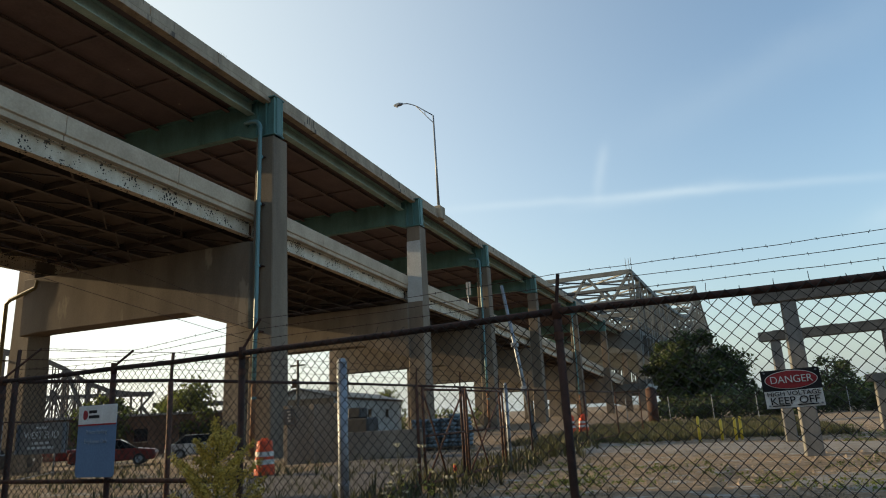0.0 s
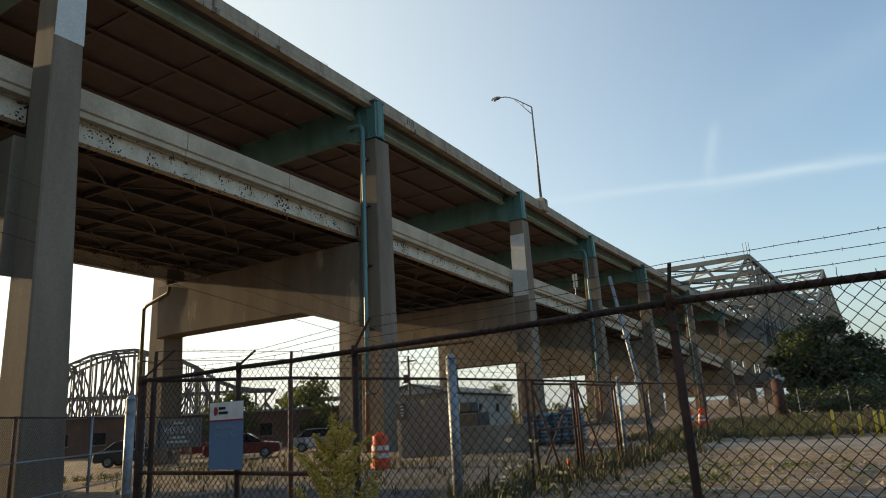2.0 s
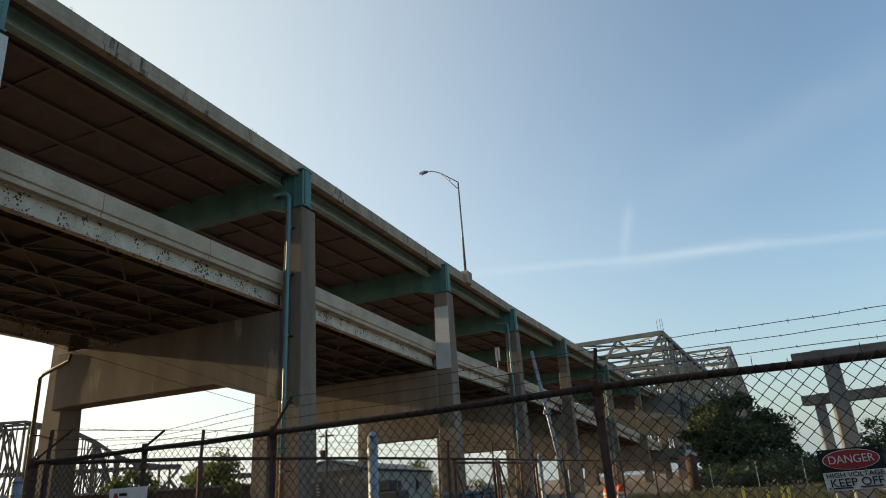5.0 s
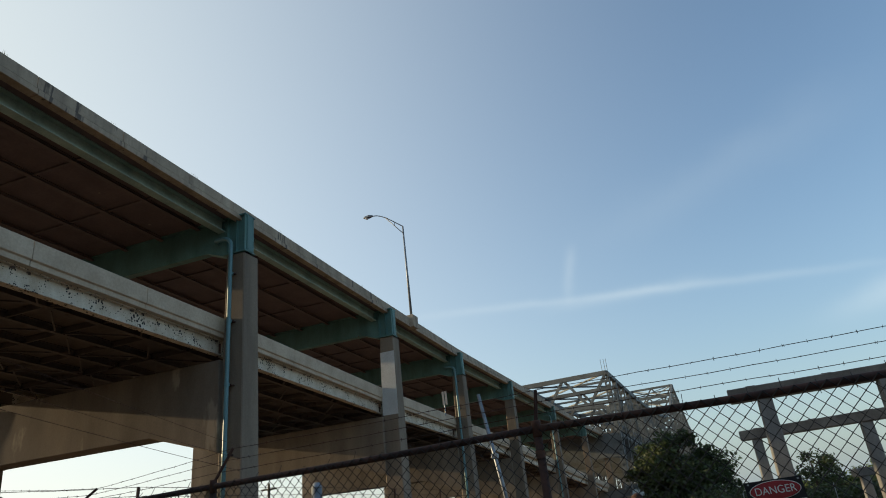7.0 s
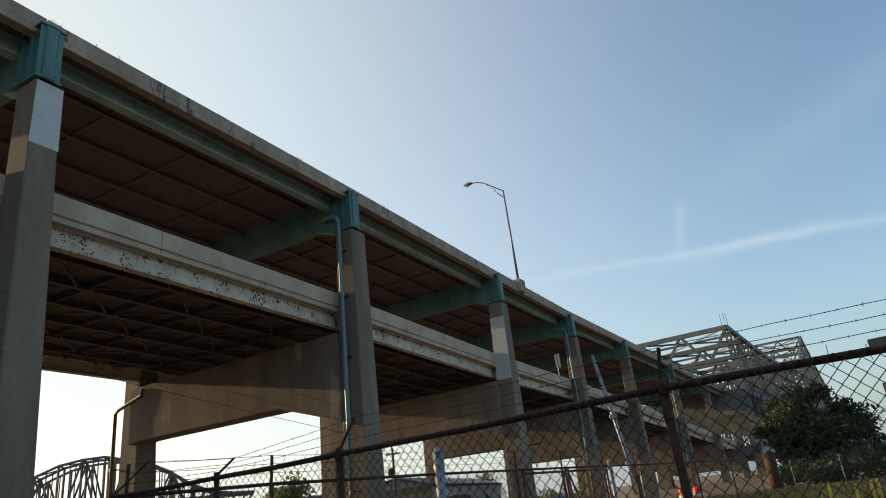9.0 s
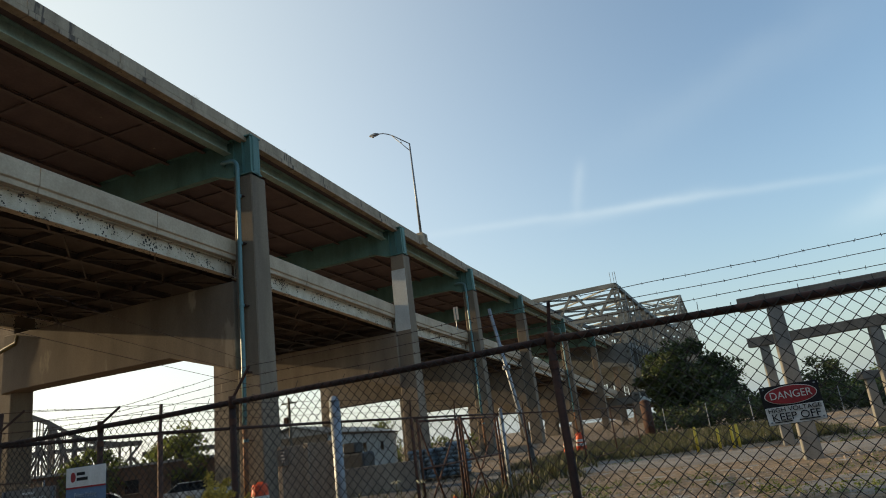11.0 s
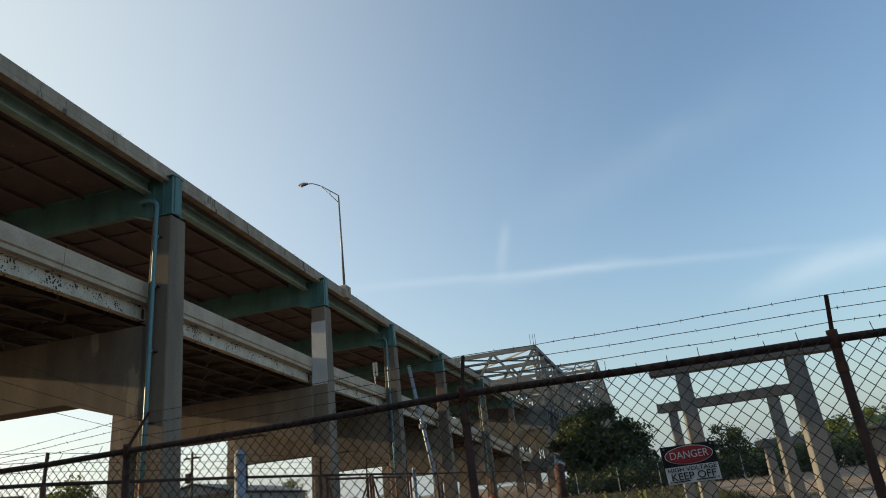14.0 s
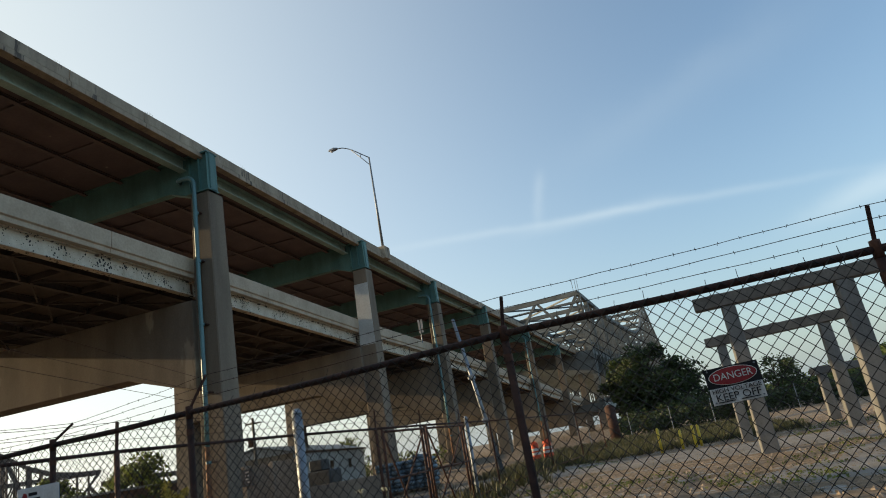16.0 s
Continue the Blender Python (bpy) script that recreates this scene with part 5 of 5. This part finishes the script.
def car(x, y, rz, paint, label, z=-0.32):
    e = thing("car", (0, 0, 0), label, "car", "cars parked beyond the fence")
    body = Shape().prism([(-2.2, 0.28), (2.15, 0.28), (2.22, 0.55), (2.15, 0.80), (1.2, 0.92), (-1.75, 0.95), (-2.2, 0.88), (-2.25, 0.55)], 1, -0.87, 0.87)
    part("body", body, paint, e, bevel=0.06)
    cab = Shape().hexa([(-1.75, -0.82, 0.93), (1.2, -0.82, 0.91), (1.2, 0.82, 0.91), (-1.75, 0.82, 0.93), (-1.15, -0.62, 1.40), (0.3, -0.62, 1.42), (0.3, 0.62, 1.42), (-1.15, 0.62, 1.40)])
    part("cabin_glass", cab, GLASS, e, bevel=0.05)
    part("roof", Shape().box(-1.12, 0.28, -0.6, 0.6, 1.405, 1.45), paint, e, bevel=0.02)
    for wx in (-1.35, 1.35):
        for wy in (-0.8, 0.8):
            w = part("wheel", Shape().tube([(wx, wy - 0.1, 0.32), (wx, wy + 0.1, 0.32)], 0.32, 18), RUBBER, e)
            part("rim", Shape().tube([(wx, wy - 0.115, 0.32), (wx, wy + 0.115, 0.32)], 0.2, 14), GALV, w)
    for wy in (-0.62, 0.62):
        part("headlight", Shape().box(2.16, 2.22, wy - 0.18, wy + 0.18, 0.6, 0.74), SIGN_WHITE, e)
        part("tail_light", Shape().box(-2.26, -2.2, wy - 0.16, wy + 0.16, 0.66, 0.84), SIGN_RED, e)
    e.matrix_basis = pose(x, y, z, 0, 0, rz)


car(-30.6, 35.0, 38, CAR_WHITE, "white parked car seen through the fences")
car(-32.2, 29.6, 40, CAR_RED, "dark red parked car seen through the fences")
car(-36.5, 25.5, 36, CAR_DARK, "dark parked car seen through the fences")
car(-39.5, 31.5, 38, CAR_RED, "dark red parked car seen through the fences")



def shade_block(x0, x1, y0, y1, h, label):
    """Plain brick block, unseen, that closes the street behind the camera and blocks light."""
    e = thing("shade_block", ((x0 + x1) / 2, (y0 + y1) / 2, 0), label, "building", "warehouses along the street")
    part("wall", Shape().box(x0, x1, y0, y1, -0.3, h), BRICK, e)
    part("roof", Shape().box(x0 - 0.2, x1 + 0.2, y0 - 0.2, y1 + 0.2, h, h + 0.3), ROOF_GREY, e)


# added out of view: they dim the sky light and shade the front fence
shade_block(-24, 44, -26, -13, 8.5, "unseen brown brick block cutting sky light from behind")
shade_block(-56, -38.6, -32, 2.8, 12.5, "unseen brown brick block keeping sun off the fence")
shade_block(34, 46, -12.5, 8, 8.0, "unseen brown brick block cutting sky light from the right")


def utility_pole(x, y, h):
    e = thing("utility_pole", (x, y, 0), "slim dark utility pole with a small box", "utility pole")
    part("shaft", Shape().tube([(x, y, -0.2), (x, y, h)], 0.13, 8, r_end=0.09), WOOD_POLE, e, smooth=True)
    part("box", Shape().box(x - 0.45, x - 0.08, y - 0.2, y + 0.2, h - 2.2, h - 1.5), RUST_DARK, e, bevel=0.03)
    part("crossarm", Shape().box(x - 0.7, x + 0.7, y - 0.05, y + 0.05, h - 0.5, h - 0.38), WOOD_POLE, e)


utility_pole(-31.0, 46.0, 6.4)


def cable(a, b, sag, r, label):
    a, b = Vector(a), Vector(b)
    pts = [a.lerp(b, i / 20) - Vector((0, 0, sag * 4 * (i / 20) * (1 - i / 20))) for i in range(21)]
    tagged(part("overhead_cable", Shape().tube(pts, r, 5), RUST_DARK, smooth=True), label, "cable", "overhead cables")


for z0, z1, r in ((11.2, 5.9, 0.007), (9.7, 5.4, 0.007), (9.0, 4.9, 0.009)):
    cable((-18.63, -6.6, z0), (-18.66, 25.9, z1), 0.2, r, "thin black overhead cable strung between bridge columns")

# ---- trees and weeds ----


def clump(s, g, c, r, n, size, squash=0.8):
    for _ in range(n):
        v = Vector((g.gauss(0, 1), g.gauss(0, 1), g.gauss(0, 1))).normalized() * r * (0.45 + 0.6 * g.random())
        v.z *= squash
        u = Vector((g.uniform(-1, 1), g.uniform(-1, 1), g.uniform(-0.7, 0.7))).normalized() * size * g.uniform(0.6, 1.3)
        w = u.cross(Vector((g.uniform(-1, 1), g.uniform(-1, 1), g.uniform(-1, 1)))).normalized() * u.length
        s.quad(c + v, u, w)


def tree(x, y, h, r, seed, material, label, clumps=26, leaves=120, size=0.22, low=0.25, bare=0.0):
    g = random.Random(seed)
    e = thing("tree", (x, y, 0), label, "tree", "trees round the yard")
    top = Vector((x + g.uniform(-0.3, 0.3), y, h * 0.8))
    part("trunk", Shape().tube([(x, y, -0.2), (x + g.uniform(-0.15, 0.15), y, h * 0.35), top], 0.035 * h, 9, r_end=0.008 * h), BARK, e, smooth=True)
    crown = Shape()
    for k in range(clumps):
        a = g.uniform(0, 2 * math.pi)
        f = (k + 0.5) / clumps
        z = h * (low + (0.93 - low) * f)
        rr = r * math.sin(math.pi * min(0.97, 0.22 + 0.72 * f)) ** 0.7 * g.uniform(0.45, 1.05)
        c = Vector((x + rr * math.cos(a), y + rr * math.sin(a), z))
        if k % 3 == 0:
            st = Vector((x, y, max(h * 0.2, z - h * 0.22)))
            part("limb", Shape().tube([st, st.lerp(c, 0.55) + Vector((0, 0, 0.1)), c], 0.012 * h, 6, r_end=0.004 * h), BARK, e, smooth=True)
        clump(crown, g, c, r * g.uniform(0.26, 0.44), leaves, size)
    part("crown", crown, material, e, "crown of small leaves", kind="stuff")


tree(-6.2, 112, 11.0, 4.2, 1, LEAF, "dense dark green tree beside the viaduct", 40, 170, 0.30, 0.08)
tree(-2.6, 108, 11.9, 4.6, 2, LEAF, "dense dark green tree beside the viaduct", 46, 170, 0.30, 0.05)
tree(1.6, 110, 9.0, 4.4, 3, LEAF, "dense dark green tree beside the viaduct", 36, 170, 0.28, 0.05)
tree(10.9, 80, 5.3, 2.5, 4, LEAF, "small dark tree with open layered branches", 26, 90, 0.16, 0.2)
tree(13.6, 84, 4.2, 2.2, 5, LEAF, "small dark tree with open layered branches", 20, 90, 0.16, 0.1)
tree(-41.5, 45.5, 5.4, 2.7, 6, LEAF_LIGHT, "leafy green tree lit from behind", 30, 120, 0.17, 0.15)
tree(-46.5, 41.5, 4.4, 2.4, 7, LEAF_LIGHT, "leafy green tree lit from behind", 24, 120, 0.17, 0.15)
tree(-54, 58, 5.2, 3.0, 8, LEAF_LIGHT, "leafy green tree lit from behind", 24, 110, 0.2, 0.1)
tree(-47.0, 92, 5.5, 3.0, 9, LEAF_LIGHT, "leafy green tree behind the white building", 22, 110, 0.17, 0.1)


def hill_height(x):
    """How high the slope stands behind the yard, rising to the right."""
    knots = ((20, 1.2), (45, 2.2), (68, 7.6), (89, 10.4), (130, 13.5), (230, 17.0))
    for (x0, z0), (x1, z1) in zip(knots, knots[1:]):
        if x <= x1:
            return z0 + (z1 - z0) * (x - x0) / (x1 - x0)
    return 17.0


def wooded_hill():
    g = random.Random(21)
    e = thing("wooded_hill", (75, 230, 0), "distant hillside covered with green trees", "hill", kind="structure")
    land = Shape()
    cols, rows = 26, 8
    for j in range(rows):
        for i in range(cols):
            x = 22 + i * 8.0
            y = 190 + j * 14.0
            z = hill_height(x) * min(1.0, j / 4) + 1.2 * noise.noise(Vector((x * 0.05, y * 0.05, 0))) - 0.6 * (j == 0)
            land.v.append((x, y, z))
    for j in range(rows - 1):
        for i in range(cols - 1):
            a = j * cols + i
            land.f.append((a, a + 1, a + 1 + cols, a + cols))
    part("slope", land, LEAF, e, smooth=True)
    wood = Shape()
    for k in range(420):
        x, j = 22 + g.uniform(0, 195), g.uniform(0, 6.5)
        y = 190 + j * 14
        z = hill_height(x) * min(1.0, j / 4) + g.uniform(0.2, 2.4)
        clump(wood, g, Vector((x, y, z)), g.uniform(1.5, 3.0), 60, 0.55)
    part("treetops", wood, LEAF_LIGHT, e, kind="stuff")


wooded_hill()


def shrub_line():
    g = random.Random(33)
    s = Shape()
    for k in range(230):
        x = g.uniform(-5, 34)
        y = g.uniform(60, 68)
        clump(s, g, Vector((x, y, g.uniform(0.2, 1.5))), g.uniform(0.7, 1.3), 90, 0.17)
    for k in range(60):
        c = Vector((g.uniform(-7.5, 7.0), g.uniform(100, 106), 0))
        c.z = g.uniform(0.4, 4.2) * (1 - abs(c.x + 0.5) / 12)
        clump(s, g, c, g.uniform(1.0, 1.7), 70, 0.25)
    tagged(part("shrubs", s, LEAF), "low dark shrubs along the back fence", "shrubs", kind="stuff")
    s = Shape()
    for k in range(90):
        f = g.random()
        c = Vector((-70 + 36 * f + g.uniform(-3, 3), 62 + 26 * f + g.uniform(-3, 3), g.uniform(0.2, 1.9)))
        clump(s, g, c, g.uniform(0.7, 1.6), 60, 0.2)
    tagged(part("shrubs", s, LEAF_LIGHT), "green shrubs behind the parked cars", "shrubs", kind="stuff")


shrub_line()


def blades(area, n, hmin, hmax, seed, material, label, name="weeds"):
    g = random.Random(seed)
    s = Shape()
    for _ in range(n):
        x, y = area(g)
        h = g.uniform(hmin, hmax)
        for _ in range(5):
            a = g.uniform(0, 6.28)
            d = Vector((math.cos(a), math.sin(a), 0))
            w = Vector((-d.y, d.x, 0)) * h * 0.035
            p = Vector((x, y, ground_z(x, y) - 0.02)) + d * g.uniform(0, 0.06)
            t = p + d * h * g.uniform(0.1, 0.6) + Vector((0, 0, h * g.uniform(0.6, 1.0)))
            m = (p + t) / 2 + Vector((0, 0, h * 0.12))
            k = len(s.v)
            s.v += [tuple(p - w), tuple(p + w), tuple(m + w * 0.8), tuple(m - w * 0.8), tuple(t)]
            s.f += [(k, k + 1, k + 2, k + 3), (k + 3, k + 2, k + 4)]
    tagged(part(name, s, material), label, "weeds", kind="stuff")


blades(lambda g: (g.uniform(-9, 4.6), 28.8 + 26 * g.random() ** 1.5), 7000, 0.10, 0.40, 41, GRASS, "tall dry weeds along the yard's edge")
blades(lambda g: (-5.6 + g.gauss(0, 0.5), g.uniform(9, 34)), 700, 0.15, 0.6, 42, GRASS, "dry weeds along the yard fence")
blades(lambda g: (lambda x, y: (x, y) if noise.noise(Vector((x * 0.35, y * 0.35, 5.0))) > -0.05 else (x * 0.3 - 4, y))(g.uniform(-8, 8), g.uniform(9, 32)), 5200, 0.02, 0.11, 43, GRASS, "sparse low weeds in the gravel")
blades(lambda g: (g.uniform(-30, -8), g.gauss(17, 4)), 900, 0.1, 0.4, 44, GRASS, "dry weeds beyond the corner of the fence")


def parapet_tufts():
    """Small dry tufts that grow in the joints on top of the upper parapet."""
    g = random.Random(91)
    s = Shape()
    for _ in range(26):
        y = g.uniform(8, 62)
        x, z = spine(y)
        for _ in range(7):
            p = Vector((x - 0.42 + g.uniform(-0.05, 0.04), y + g.uniform(-0.12, 0.12), z + 0.54))
            t = p + Vector((g.uniform(-0.06, 0.06), g.uniform(-0.10, 0.10), g.uniform(0.08, 0.26)))
            k = len(s.v)
            s.v += [tuple(p - Vector((0, 0.008, 0))), tuple(p + Vector((0, 0.008, 0))), tuple(t)]
            s.f.append((k, k + 1, k + 2))
    tagged(part("weeds", s, GRASS), "dry tufts growing along the bridge parapet", "weeds", kind="stuff")


parapet_tufts()


def roadside_bush():
    """A tall weed with a plumed spire and side plumes that rise outwards."""
    g = random.Random(51)
    x0, y0 = -3.43, 4.05
    e = thing("bush", (x0, y0, 0), "feathery yellow-green flowering bush before the fence", "bush")
    leaves = Shape()

    def plume(pts, r0, n):
        for i in range(n):
            f = g.random()
            c = pts[1].lerp(pts[2], f)
            r = r0 * (1.0 - 0.75 * f) + 0.006
            c = c + Vector((g.gauss(0, r), g.gauss(0, r), g.gauss(0, r * 0.8)))
            u = Vector((g.uniform(-1, 1), g.uniform(-1, 1), g.uniform(-0.2, 1.2))).normalized() * g.uniform(0.008, 0.017)
            w = u.cross(Vector((g.uniform(-1, 1), g.uniform(-1, 1), g.uniform(-1, 1)))).normalized() * u.length * 0.8
            leaves.quad(c, u, w)

    spire = [Vector((x0 + 0.03, y0, -0.05)), Vector((x0 + 0.02, y0, 1.05)), Vector((x0, y0, 1.56))]
    part("stem", Shape().tube(spire, 0.012, 6, r_end=0.003), STALK, e, smooth=True)
    plume(spire, 0.04, 620)
    for k in range(46):
        a = k * 2.4 + g.uniform(-0.4, 0.4)
        z = 0.25 + 1.12 * (k / 45)
        out = (0.34 if z < 0.95 else 0.34 * (1.62 - z) / 0.67) * g.uniform(0.75, 1.15)
        d = Vector((math.cos(a), math.sin(a), 0))
        root = Vector((x0 + 0.02, y0, z))
        tip = root + d * out + Vector((0, 0, 0.34 * out / 0.34 * g.uniform(0.7, 1.1)))
        mid = root.lerp(tip, 0.35) - Vector((0, 0, 0.015))
        part("branch", Shape().tube([root, mid, tip], 0.005, 5, r_end=0.002), STALK, e)
        plume([root, mid, tip], 0.022, 230)
        for i in range(26):
            c = root.lerp(mid, g.random()) + Vector((g.gauss(0, 0.02), g.gauss(0, 0.02), g.gauss(0, 0.02)))
            u = (d + Vector((g.uniform(-0.6, 0.6), g.uniform(-0.6, 0.6), g.uniform(-0.3, 0.8)))).normalized() * g.uniform(0.015, 0.03)
            leaves.quad(c, u, Vector((-u.y, u.x, 0.004)) * 0.25)
    part("foliage", leaves, LEAF_YELLOW, e, "feathery yellow-green plumes", kind="stuff")


STALK = leaf_mat("green_stalks", (0.16, 0.20, 0.05), (0.10, 0.13, 0.03))
roadside_bush()


def stones():
    g = random.Random(61)
    s = Shape()
    for _ in range(5200):
        x, y = g.uniform(-14, 9), 9 + 30 * g.random() ** 1.3
        r = g.uniform(0.02, 0.06)
        c = Vector((x, y, ground_z(x, y) + r * 0.2))
        n = len(s.v)
        for k in range(4):
            a = math.pi / 2 * k + g.uniform(-0.3, 0.3)
            s.v.append((c.x + r * math.cos(a), c.y + r * math.sin(a), c.z - r * 0.3))
        s.v.append((c.x + g.uniform(-0.2, 0.2) * r, c.y, c.z + r * g.uniform(0.4, 0.8)))
        s.f += [(n, n + 1, n + 4), (n + 1, n + 2, n + 4), (n + 2, n + 3, n + 4), (n + 3, n, n + 4)]
    tagged(part("gravel_stones", s, DIRT_GREY), "loose pale stones scattered over the yard", "stones", kind="stuff")


stones()


def litter():
    g = random.Random(71)
    s = Shape()
    n = 0
    while n < 9000:
        x, y = g.uniform(-7, 8), 8 + 26 * g.random() ** 1.2
        if noise.noise(Vector((x * 0.5, y * 0.28, 9.0))) < g.uniform(-0.3, 0.35):
            continue
        n += 1
        a = g.uniform(0, 6.28)
        u = Vector((math.cos(a), math.sin(a), g.uniform(-0.2, 0.4))) * g.uniform(0.02, 0.055)
        w = Vector((-math.sin(a), math.cos(a), g.uniform(-0.3, 0.3))) * u.length * 0.8
        s.quad(Vector((x, y, ground_z(x, y) + 0.045)), u, w)
    tagged(part("leaf_litter", s, STRAW), "dry straw-coloured litter lying over the gravel", "litter", kind="stuff")


litter()


def flowering_stalks():
    """Tall weeds with flat pale flower heads just inside the fence."""
    g = random.Random(81)
    for x, y, h in ((-3.89, 8.0, 1.15), (-3.55, 8.1, 1.12), (-3.83, 7.9, 0.82), (-3.4, 8.4, 0.7), (-4.1, 8.3, 0.66)):
        e = thing("flowering_weed", (x, y, 0), "tall dry weed with pale flat flower heads", "weed", "flowering weeds by the fence")
        top = Vector((x + g.uniform(-0.05, 0.05), y, h))
        part("stem", Shape().tube([(x, y, -0.05), (x + 0.03, y, h * 0.5), top], 0.008, 5, r_end=0.004), GRASS, e)
        leaves = Shape()
        for c, r in ((top, 0.06), (Vector((x + g.uniform(-0.16, -0.1), y, h * 0.8)), 0.04), (Vector((x + g.uniform(0.08, 0.15), y, h * 0.72)), 0.04)):
            part("branch", Shape().tube([(x + 0.02, y, h * 0.5), c], 0.005, 4), GRASS, e)
            head = Shape()
            clump(head, g, c, r, 26, 0.016, 0.4)
            part("flower_head", head, FLOWER, e, "pale cream flower head", kind="stuff")
        for i in range(22):
            c = Vector((x + g.gauss(0, 0.06), y + g.gauss(0, 0.06), h * g.uniform(0.1, 0.75)))
            clump(leaves, g, c, 0.03, 2, 0.03)
        part("leaves", leaves, LEAF_LIGHT, e, kind="stuff")


FLOWER = leaf_mat("cream_flowers", (0.62, 0.60, 0.45), (0.45, 0.43, 0.30))
flowering_stalks()


def yard_scrub():
    """Low patches of creeping weeds that break up the gravel."""
    g = random.Random(91)
    s = Shape()
    for _ in range(260):
        x, y = g.uniform(-5, 9), 9 + 28 * g.random() ** 1.1
        if noise.noise(Vector((x * 0.3, y * 0.16, 3.0))) < 0.02:
            continue
        for _ in range(26):
            c = Vector((x + g.gauss(0, 0.28), y + g.gauss(0, 0.40), 0))
            c.z = ground_z(c.x, c.y) + 0.03
            clump(s, g, c, 0.06, 3, 0.035, 0.6)
    tagged(part("creeping_weeds", s, LEAF_LIGHT), "low green creeping weeds in patches on gravel", "weeds", kind="stuff")


yard_scrub()
